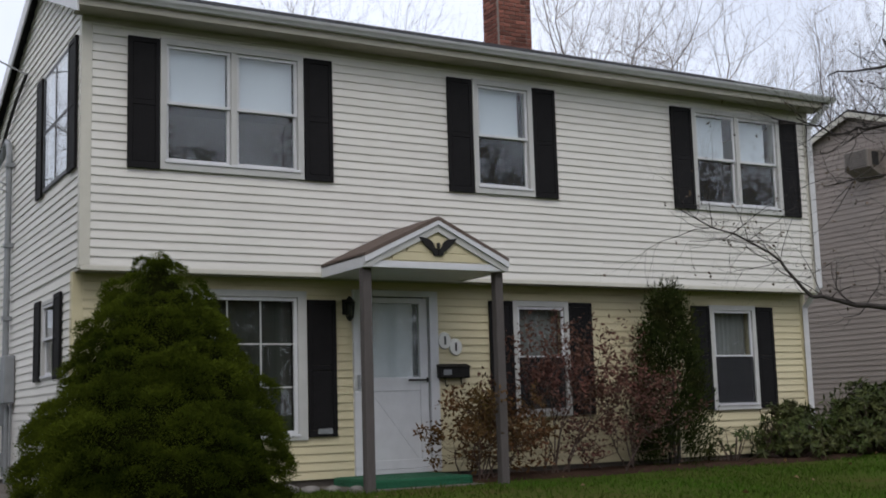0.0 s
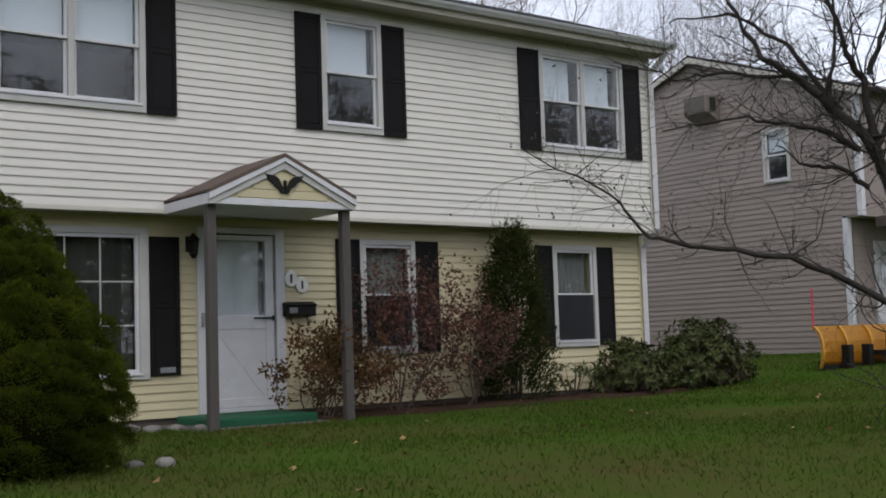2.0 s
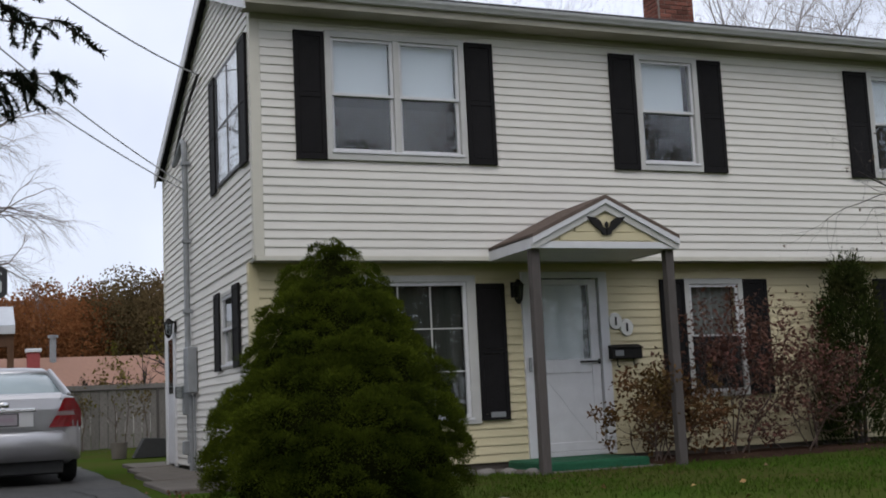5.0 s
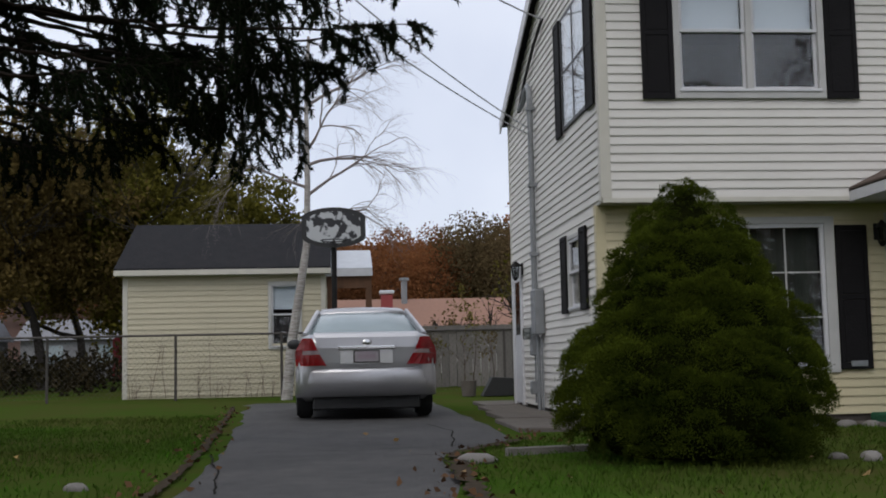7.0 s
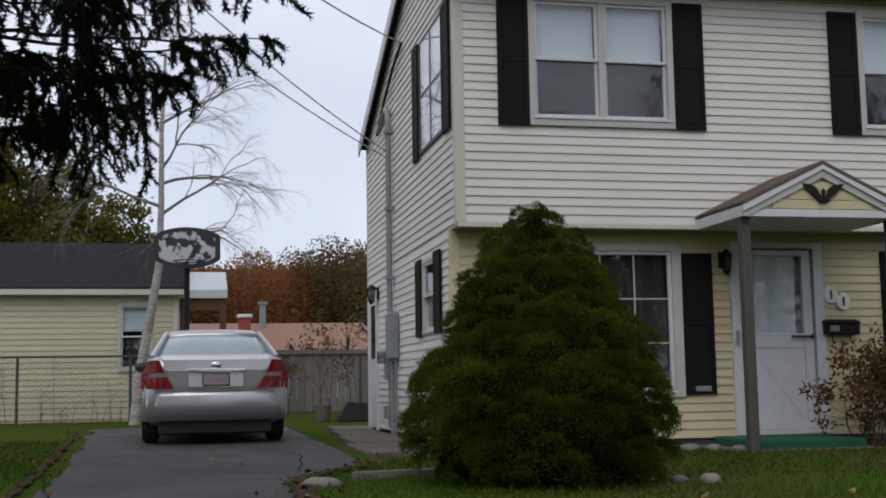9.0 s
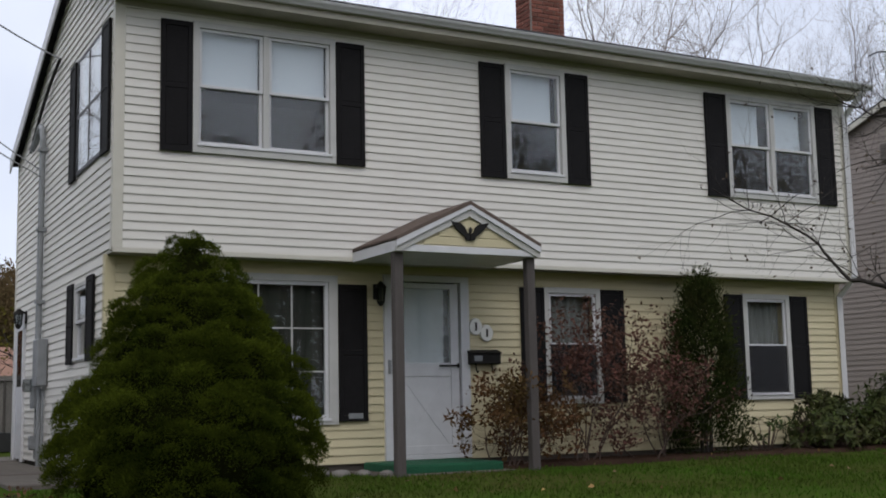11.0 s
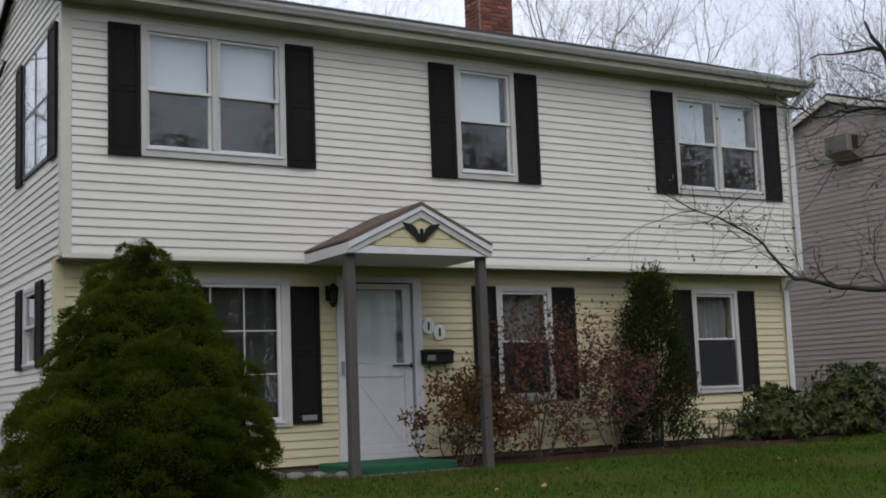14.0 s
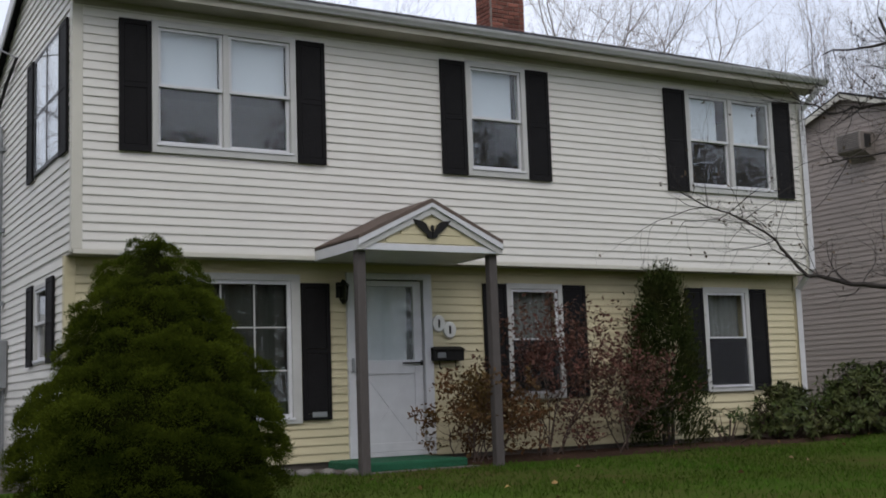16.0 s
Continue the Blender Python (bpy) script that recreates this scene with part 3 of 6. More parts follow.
sash_window(house, -1.85, 1.75, 0.76, 0.89, WEST, 1, 0.0, screened=False, casing=0.05, proud=0.03)
for x, w, z, h in ((-2.24, 0.33, 3.88, 1.42), (-0.49, 0.36, 3.88, 1.42), (-2.19, 0.33, 1.74, 0.92), (-1.08, 0.33, 1.74, 0.92)):
    shutter(house, x, z, w, h, WEST)

# ---- entry: storm door, canopy, step ----
door = part("front_door", ring(0, 1.12, 0, 2.13, 0.115, -0.05, 0.02, 0.05, 0.07), TRIM, house, "white storm door with a glazed upper half")
door.matrix_basis = pose(3.147, 0.3, 0.575)
leaf = part("door_leaf", ring(0.135, 0.985, 0.055, 2.045, 0.11, -0.02, 0.03, 0.1, 0.065), TRIM, door)
part("mid_rail", boxes((0.245, 0.875, -0.018, 0.03, 0.95, 1.11), bevel=0.004), TRIM, leaf)
part("lower_panel", boxes((0.245, 0.875, -0.006, 0.02, 0.155, 0.95)), TRIM, leaf)
bm = bmesh.new()
for s in (1, -1):
    g = bmesh.ops.create_cube(bm, size=1, matrix=Matrix.Translation((0.56, -0.0085 - 0.0012 * s, 0.555)) @ Matrix.Rotation(s * math.atan2(0.79, 0.62), 4, "Y") @ Matrix.Diagonal((0.97, 0.006, 0.05, 1)))
part("cross_brace", bm, TRIM, leaf)
p = part("pane", boxes((0.26, 0.88, 0.0, 0.004, 1.11, 1.98)), GLASS, leaf)
p.visible_shadow = False
part("inner_door", boxes((0.15, 0.98, 0.09, 0.13, 0.03, 2.05)), GREY_METAL, door)
bm = bmesh.new()
prev = None
for i in range(61):
    zz = 1.06 + 0.96 * i / 60
    edge = 0.80 + 0.016 * abs(math.sin(i * 0.33)) + 0.02 * (i / 60)
    cur = [bm.verts.new((xx, 0.05 + 0.006 * math.sin(xx * 40), zz)) for xx in (0.2, 0.4, 0.6, edge)]
    if prev:
        for k in range(3):
            bm.faces.new((prev[k], prev[k + 1], cur[k + 1], cur[k]))
    prev = cur
part("curtain", bm, DOOR_SHEER, door, "sheer white door curtain")
part("door_handle", rod(rod(boxes((0.955, 0.982, -0.032, -0.02, 1.045, 1.105), bevel=0.004), (0.70, -0.06, 1.075), (0.965, -0.06, 1.075), 0.011), (0.955, -0.06, 1.075), (0.955, -0.03, 1.075), 0.01), IRON, leaf, "black lever handle")
part("door_closer", rod(bmesh.new(), (0.05, -0.07, 0.98), (0.05, -0.07, 1.14), 0.02), GREY_METAL, door)

canopy = thing("door_canopy", label="white gabled entrance canopy on two weathered posts", category="canopy")
CX, CH, CY0, CZ, RISE = 3.52, 0.885, -1.1, 2.79, 0.56
for s in (-1, 1):
    bm = bmesh.new()
    poly = [(CX, CZ + RISE - 0.03), (CX + s * CH, CZ + 0.11), (CX + s * CH, CZ + 0.15), (CX, CZ + RISE + 0.015)]
    part("roof", prism(bm, poly, CY0 - 0.06, -0.02), SHINGLE_BROWN, canopy, "brown shingled canopy roof")
    poly = [(CX, CZ + RISE - 0.075), (CX + s * CH, CZ + 0.045), (CX + s * CH, CZ + 0.11), (CX, CZ + RISE - 0.03)]
    part("rake_board", prism(bmesh.new(), poly, CY0 - 0.058, CY0 - 0.015), TRIM, canopy)
    poly = [(CX, CZ + RISE - 0.155), (CX + s * (CH - 0.05), CZ + 0.0), (CX + s * CH, CZ + 0.0), (CX + s * CH, CZ + 0.045), (CX, CZ + RISE - 0.075)]
    part("rake_board", prism(bmesh.new(), poly, CY0 - 0.035, CY0 - 0.015), CASING, canopy)
    part("side_beam", boxes((CX + s * (CH - 0.03) - 0.03, CX + s * (CH - 0.03) + 0.03, CY0 + 0.0, -0.02, CZ, CZ + 0.13), bevel=0.004), TRIM, canopy)
    post = part("post", boxes((CX + s * 0.813 - 0.052, CX + s * 0.813 + 0.052, -1.05, -0.955, 0.43, CZ), bevel=0.008), WOOD_POST, canopy)
part("ceiling", boxes((CX - CH + 0.06, CX + CH - 0.06, CY0 + 0.03, -0.02, CZ + 0.005, CZ + 0.02)), TRIM, canopy)
part("front_beam", boxes((CX - CH + 0.02, CX + CH - 0.02, CY0 - 0.02, CY0 + 0.03, CZ, CZ + 0.075), bevel=0.004), TRIM, canopy)
gab = part("gable_panel", prism(bmesh.new(), [(CX - 0.74, CZ + 0.075), (CX + 0.74, CZ + 0.075), (CX, CZ + 0.46)], CY0 + 0.0, CY0 + 0.02), SIDING_LOW, canopy)
for i in range(4):
    z = CZ + 0.085 + i * 0.0939
    half = 0.74 * (1 - (z + 0.09 - CZ - 0.075) / 0.385)
    if half > 0.03:
        part("board", boxes((CX - half, CX + half, CY0 - 0.012, CY0 - 0.0, z, z + 0.088), bevel=0.003), SIDING_LOW, gab)
# plain winged ornament
bm = bmesh.new()
wing = [(0, -0.05), (0.035, -0.03), (0.06, 0.03), (0.11, 0.065), (0.23, 0.085), (0.21, 0.055), (0.19, 0.035), (0.165, 0.005), (0.14, -0.015), (0.10, -0.05), (0.06, -0.075), (0.05, -0.11), (0, -0.12)]
prism(bm, [(0.005 + x, z) for x, z in wing], -0.02, 0.0)
prism(bm, [(-0.005 - x, z) for x, z in wing[::-1]], -0.02, 0.0)
bmesh.ops.create_uvsphere(bm, u_segments=10, v_segments=6, radius=0.03, matrix=Matrix.Translation((0, -0.02, -0.01)) @ Matrix.Diagonal((0.8, 0.5, 1.3, 1)))
orn = part("wall_ornament", bm, IRON)
orn.matrix_basis = pose(CX, CY0 - 0.022, 3.05)
tagged(orn, "dark metal winged ornament on the canopy gable", "ornament")

step_ob = part("entry_step", boxes((2.86, 4.08, -0.78, 0.26, 0.44, 0.575), bevel=0.02), GREEN_TURF)
tagged(step_ob, "low step covered in green artificial turf", "step")
pad = part("entry_slab", boxes((2.60, 4.16, -0.92, 0.27, 0.40, 0.485), bevel=0.012), CONCRETE)
tagged(pad, "thin concrete slab under the green step", "slab")

mailbox = thing("mailbox", (4.235, 0.28, 1.665), label="black metal wall mailbox with newspaper hooks", category="mailbox")
part("body", boxes((0, 0.42, -0.10, 0.0, 0, 0.13), bevel=0.01), IRON, mailbox)
part("lid", prism(bmesh.new(), [(-0.11, 0.12), (-0.115, 0.135), (0.0, 0.175), (0.0, 0.13)], -0.425, 0.005), IRON, mailbox).matrix_basis = pose(0, 0, 0, 0, 0, 90)
for x in (0.09, 0.31):
    pts = [(x, -0.06, 0.0), (x, -0.07, -0.07), (x, -0.10, -0.10), (x, -0.13, -0.08)]
    part("hook", pipe(pts, 0.007, 6), IRON, mailbox)
part("label_plate", boxes((0.05, 0.16, -0.104, -0.1005, 0.035, 0.10)), GREY_METAL, mailbox)

PLAQUE = mat("white_ceramic_plaque", (0.72, 0.71, 0.68), (0.62, 0.61, 0.58), 8, 0.35, 0.05, 30)
for x, z in ((4.36, 2.115), (4.51, 2.04)):
    pl = bmesh.new()
    bmesh.ops.create_cone(pl, cap_ends=True, segments=20, radius1=0.105, radius2=0.095, depth=0.02, matrix=Matrix.Rotation(radians(90), 4, "X") @ Matrix.Diagonal((0.88, 1, 1, 1)))
    plaque = part("number_plaque", pl, PLAQUE)
    plaque.matrix_basis = pose(x, 0.265, z)
    tagged(plaque, "small white oval plaque beside the door", "plaque", "plaques beside the door")
    part("dark_bar", boxes((-0.012, 0.012, -0.014, -0.0105, -0.05, 0.05)), IRON, plaque)


def lantern(loc, rz):
    lamp = thing("wall_lantern", loc, rz, "dark metal wall lantern with glass body", "lantern")
    part("back_plate", boxes((-0.05, 0.05, -0.02, 0, -0.08, 0.1), bevel=0.008), IRON, lamp)
    part("arm", rod(rod(bmesh.new(), (0, -0.01, 0.05), (0, -0.1, 0.12), 0.012), (0, -0.1, 0.12), (0, -0.11, 0.08), 0.012), IRON, lamp)
    part("cap", rod(bmesh.new(), (0, -0.11, 0.05), (0, -0.11, 0.12), 0.075, 0.015, 6), IRON, lamp)
    part("glass", rod(bmesh.new(), (0, -0.11, -0.11), (0, -0.11, 0.05), 0.045, 0.062, 6), GLASS_DARK, lamp)
    part("base", rod(bmesh.new(), (0, -0.11, -0.16), (0, -0.11, -0.11), 0.015, 0.05, 6), IRON, lamp)
    for k in range(6):
        a = k * math.pi / 3
        part("bar", rod(bmesh.new(), (0.045 * math.cos(a), -0.11 + 0.045 * math.sin(a), -0.11), (0.062 * math.cos(a), -0.11 + 0.062 * math.sin(a), 0.05), 0.006, sides=4), IRON, lamp)
    return lamp


lantern((3.065, 0.28, 2.49), 0)
lantern((-0.02, 5.3, 2.52), -90)

# ---- side of the house: door, meter, conduit, wires ----
sd = part("side_door", boxes((0, 0.10, -0.045, 0.02, 0, 2.0), (0.78, 0.88, -0.045, 0.02, 0, 2.0), (0, 0.88, -0.047, 0.02, 2.0, 2.1), (0.1, 0.78, -0.02, 0.02, 0.03, 2.0), bevel=0.004), TRIM, house, "white side door")
sd.matrix_basis = WEST @ pose(-6.27, 0, 0.52)
p = part("pane", boxes((0.2, 0.68, -0.026, -0.022, 1.05, 1.85)), GLASS_DARK, sd)
meter = thing("electric_meter", (-0.02, 3.78, 0), -90, "grey electric service box with conduit on the siding", "electric meter")
part("service_box", boxes((-0.10, 0.24, -0.13, 0, 1.53, 2.13), bevel=0.012), GREY_METAL, meter)
part("meter_base", boxes((-0.44, -0.24, -0.10, 0, 1.25, 1.65), bevel=0.012), GREY_METAL, meter)
part("meter_dial", rod(bmesh.new(), (-0.34, -0.09, 1.55), (-0.34, -0.20, 1.55), 0.085, 0.08, 16), GLASS_DARK, meter)
pts = [(-0.14, -0.06, 2.12), (-0.14, -0.06, 4.78), (-0.20, -0.06, 4.93), (-0.32, -0.06, 5.0), (-0.5, -0.06, 4.97), (-0.66, -0.07, 4.85), (-0.85, -0.09, 4.78)]
part("conduit", pipe(pts, 0.04, 10), GREY_METAL, meter)
for z in (4.62, 3.55, 2.6):
    part("strap", boxes((-0.20, -0.08, -0.11, 0, z, z + 0.05)), GREY_METAL, meter)
part("ground_pipe", rod(bmesh.new(), (-0.02, -0.05, 0.5), (-0.02, -0.05, 1.5), 0.03), GREY_METAL, meter)
part("ground_pipe", rod(bmesh.new(), (0.14, -0.03, 0.5), (0.14, -0.03, 1.52), 0.014), GREY_METAL, meter)
part("cable", rod(bmesh.new(), (-0.42, -0.03, 0.6), (-0.42, -0.03, 4.4), 0.012), GREY_METAL, meter)
part("outlet_box", boxes((-0.5, -0.38, -0.1, 0, 0.72, 0.9), bevel=0.01), GREY_METAL, meter)
CABLE = mat("grey_service_cable", (0.42, 0.42, 0.45), (0.34, 0.34, 0.36), 10, 0.6)


def cable(name, a, b, sag, r, label):
    pts = []
    for i in range(25):
        s = i / 24
        q = Vector(a).lerp(Vector(b), s)
        q.z -= sag * 4 * s * (1 - s)
        pts.append(q)
    return tagged(part(name, pipe(pts, r, 5), CABLE), label, "cable")


cable("service_cable", (-0.08, 3.95, 4.28), (-8.0, -9.5, 6.8), 0.54, 0.008, "grey overhead service cable to the house wall")
cable("telephone_cable", (-0.08, 4.0, 4.38), (-7.3, -9.5, 6.9), 0.54, 0.008, "thin grey overhead cable to the house wall")
cable("power_cable", (-0.06, 2.93, 5.62), (-7.8, -9.5, 7.6), 0.86, 0.01, "dark overhead power cable to the gable")
pts = [(-0.05, 2.95, 5.62), (-0.06, 3.6, 5.45), (-0.06, 4.3, 5.2), (-0.07, 4.75, 4.95), (-0.08, 4.9, 4.8)]
tagged(part("drip_loop", pipe(pts, 0.022, 6), IRON), "black drip loop cable along the gable", "cable")


# ---- plants: helpers ----
def tube_mesh(name, segs, material, parent=None, label="", sides=5):
    """Branches as tapered tubes; segs: rows of p0, p1, r0, r1."""
    P0 = np.array([s[0] for s in segs], float)
    P1 = np.array([s[1] for s in segs], float)
    R0, R1 = np.array([s[2] for s in segs]), np.array([s[3] for s in segs])
    D = P1 - P0
    D /= np.maximum(np.linalg.norm(D, axis=1, keepdims=True), 1e-9)
    ref = np.where(np.abs(D[:, 2:3]) < 0.9, np.array([[0, 0, 1.0]]), np.array([[1.0, 0, 0]]))
    A = np.cross(D, ref)
    A /= np.linalg.norm(A, axis=1, keepdims=True)
    B = np.cross(D, A)
    ang = np.arange(sides) * 2 * np.pi / sides
    circle = A[:, None] * np.cos(ang)[None, :, None] + B[:, None] * np.sin(ang)[None, :, None]
    V = np.concatenate([P0[:, None] + circle * R0[:, None, None], P1[:, None] + circle * R1[:, None, None]], 1).reshape(-1, 3)
    i = np.arange(sides)
    F = np.stack([i, (i + 1) % sides, sides + (i + 1) % sides, sides + i], 1)
    F = (F[None] + (np.arange(len(segs)) * 2 * sides)[:, None, None]).reshape(-1, 4)
    return raw_np(name, V, F, material, parent, label, True)


def raw_np(name, V, F, material, parent=None, label="", smooth=False):
    me = bpy.data.meshes.new(name)
    k = F.shape[1]
    me.vertices.add(len(V))
    me.vertices.foreach_set("co", V.astype(np.float32).ravel())
    me.loops.add(F.size)
    me.loops.foreach_set("vertex_index", F.astype(np.int32).ravel())
    me.polygons.add(len(F))
    me.polygons.foreach_set("loop_start", (np.arange(len(F)) * k).astype(np.int32))
    me.update(calc_edges=True)
    if smooth:
        me.shade_smooth()
    return obj(name, me, material, parent, label)


def unit(v):
    return v / np.maximum(np.linalg.norm(v, axis=-1, keepdims=True), 1e-9)


def leaf_mesh(name, C, D, length, width, material, rng, parent=None, label="", fold=0.0, face=None):
    """Many small leaves: each a pointed four-cornered blade from C along D. face: a wanted normal."""
    D = unit(D)
    n = len(C)
    N = rng.normal(size=(n, 3)) if face is None else face + 0.35 * rng.normal(size=(n, 3))
    S = unit(np.cross(D, N))
    L = (length * rng.uniform(0.65, 1.25, n))[:, None]
    W = (width * rng.uniform(0.7, 1.2, n))[:, None]
    up = unit(np.cross(S, D))
    V = np.stack([C, C + D * L * 0.45 + S * W / 2 + up * fold * W, C + D * L, C + D * L * 0.45 - S * W / 2 + up * fold * W], 1).reshape(-1, 3)
    F = np.arange(4 * n).reshape(-1, 4)
    return raw_np(name, V, F, material, parent, label)


def grow(rng, p, d, length, r, depth, segs, tips, bend=0.25, kids=(2, 4), lift=0.12, shrink=0.62, spread=0.7, steps=4, mids=None):
    """A limb that wanders, tapers and forks."""
    p, d = np.array(p, float), unit(np.array(d, float))
    for i in range(steps):
        q = p + d * length / steps
        r1 = r * (1 - 0.55 / steps)
        segs.append((p, q, r, r1))
        p, r = q, r1
        if mids is not None:
            mids.append((p, d, depth))
        d = unit(d + bend * rng.normal(size=3) + np.array([0, 0, lift]))
        if depth > 0 and i >= 1:
            for _ in range(rng.integers(kids[0], kids[1] + 1) if i == steps - 1 else rng.integers(0, 3)):
                e = unit(d + spread * rng.normal(size=3))
                grow(rng, p, e, length * shrink * rng.uniform(0.7, 1.15), r * rng.uniform(0.45, 0.7), depth - 1, segs, tips, bend, kids, lift, shrink, spread, steps, mids)
    tips.append((p, d))


BARK = mat("dark_grey_bark", (0.030, 0.026, 0.024), (0.055, 0.048, 0.044), 14, 0.95, 0.6, 40, spec=0.1)
# darker copy of BARK: shade among the spruce boughs is in its colour
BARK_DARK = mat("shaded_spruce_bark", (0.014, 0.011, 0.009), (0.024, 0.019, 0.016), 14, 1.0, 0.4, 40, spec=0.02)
BARK_PALE = mat("pale_birch_bark", (0.50, 0.475, 0.45), (0.16, 0.14, 0.125), 9, 0.9, 0.5, 30, stretch=(0.7, 0.7, 4), coarse=0.2, spec=0.1)
TWIG_BROWN = mat("brown_twig_bark", (0.115, 0.082, 0.070), (0.075, 0.055, 0.047), 14, 0.95, 0.4, 40, spec=0.05)
TWIG_FAR = mat("pale_twig_bark", (0.25, 0.215, 0.205), (0.17, 0.145, 0.14), 10, 0.95, spec=0.05)
# wide light-dark noise puts lit tops and shaded gaps into the green
NEEDLE = mat("spruce_needle_lit_shaded", (0.078, 0.098, 0.010), (0.014, 0.023, 0.003), 3, 0.9, island=0.25, spec=0.03, trans=0.10, coarse=0.3)
GAP_SHADE = mat("needle_gap_shade", (0.010, 0.012, 0.003), (0.006, 0.007, 0.002), 12, 1.0, 0.6, 40, spec=0.0)
NEEDLE_DARK = mat("norway_spruce_needle", (0.007, 0.011, 0.004), (0.004, 0.007, 0.003), 4, 0.95, island=0.4, spec=0.03)
ARBOR = mat("arborvitae_green", (0.022, 0.040, 0.008), (0.032, 0.028, 0.010), 3, 0.9, island=0.45, spec=0.05, trans=0.1)
RHODO = mat("rhododendron_leaf", (0.036, 0.058, 0.014), (0.060, 0.058, 0.020), 3, 0.6, island=0.5, spec=0.15, trans=0.1)
RED_LEAF = mat("dull_red_autumn_leaf", (0.120, 0.046, 0.040), (0.090, 0.066, 0.044), 1.2, 0.85, island=0.5, spec=0.08, trans=0.15)

# ---- the dwarf spruce before the picture window ----
rng = np.random.default_rng(3)
SX, SY, SZ, SH = -0.15, -3.45, ground_z(-0.15, -3.45), 2.06
hs = np.array([0.0, 0.06, 0.14, 0.24, 0.34, 0.46, 0.59, 0.7, 0.82, 0.9, 0.96, 1.0])
rs = np.array([0.74, 0.93, 1.0, 1.0, 0.94, 0.84, 0.69, 0.55, 0.40, 0.28, 0.17, 0.06])
bush = thing("dwarf_spruce", (SX, SY, SZ), label="dense conical dwarf spruce with lumpy green foliage", category="spruce")
# near-black core shell: paints the shade seen between the needle clumps
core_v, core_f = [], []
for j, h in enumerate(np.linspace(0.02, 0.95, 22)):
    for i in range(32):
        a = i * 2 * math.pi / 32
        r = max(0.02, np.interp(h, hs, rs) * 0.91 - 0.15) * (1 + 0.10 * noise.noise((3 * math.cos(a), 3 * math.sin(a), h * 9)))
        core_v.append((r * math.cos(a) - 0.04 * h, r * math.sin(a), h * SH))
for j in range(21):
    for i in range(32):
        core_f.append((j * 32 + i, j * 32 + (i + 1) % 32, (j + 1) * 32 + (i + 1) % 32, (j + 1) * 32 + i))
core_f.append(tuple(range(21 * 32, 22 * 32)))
raw("gap_shade_core", core_v, core_f, GAP_SHADE, bush, smooth=True)
tubes = [((0, 0, -0.1), (0, 0, 0.6), 0.06, 0.05)]
tube_mesh("trunk", tubes, BARK, bush)
# clumps spread evenly over the cone, each a dome of fine needles; the dark core shows between
seeds = []
for _ in range(290):
    best = None
    for _ in range(9):
        h = rng.uniform(0.015, 0.95)
        if rng.uniform() > np.interp(h, hs, rs) + 0.12:
            continue
        a = rng.uniform(0, 2 * np.pi)
        R = np.interp(h, hs, rs) * (0.97 + 0.16 * noise.noise((2.4 * math.cos(a), 2.4 * math.sin(a), h * 7)))
        q = np.array([R * math.cos(a), R * math.sin(a), h * SH])
        far_ = min((np.linalg.norm(q - o[0]) for o in seeds), default=9.0)
        if best is None or far_ > best[0]:
            best = (far_, q, h, a, R)
    if best:
        seeds.append(best[1:])
seeds += [(None, h, a, R) for h, a, R in ((0.86, 0.0, 0.12), (0.86, 2.1, 0.12), (0.86, 4.2, 0.12), (0.93, 1.0, 0.07), (0.93, 4.0, 0.07), (0.98, 0.0, 0.0))]
C, D = [], []
for q, h, a, R in seeds:
    rad = rng.uniform(0.09, 0.20) * (0.40 + 0.60 * min(1, R / 0.6))
    rad = max(rad, 0.085)
    R2 = max(0.0, R - rad * rng.uniform(0.65, 1.5))
    c = np.array([R2 * math.cos(a) - 0.04 * h, R2 * math.sin(a), min(h * SH, SH - rad * 1.05)])
    out = np.array([math.cos(a), math.sin(a), 1.1])
    k = int(560 * (rad / 0.1) ** 2)
    dirs = unit(rng.normal(size=(k, 3)) + 1.05 * out)
    lump = 1 + 0.22 * np.sin(dirs[:, :1] * 7 + a * 5) * np.sin(dirs[:, 1:2] * 6 + h * 40) * np.sin(dirs[:, 2:] * 8 + a)
    C.append(c + dirs * rad * lump * np.array([1.1, 1.1, 0.85]) * rng.uniform(0.70, 1.03, (k, 1)))
    D.append(dirs + np.array([0, 0, 0.25]) + 0.35 * rng.normal(size=(k, 3)))
leaf_mesh("foliage", np.concatenate(C), np.concatenate(D), 0.021, 0.0065, NEEDLE, rng, bush)


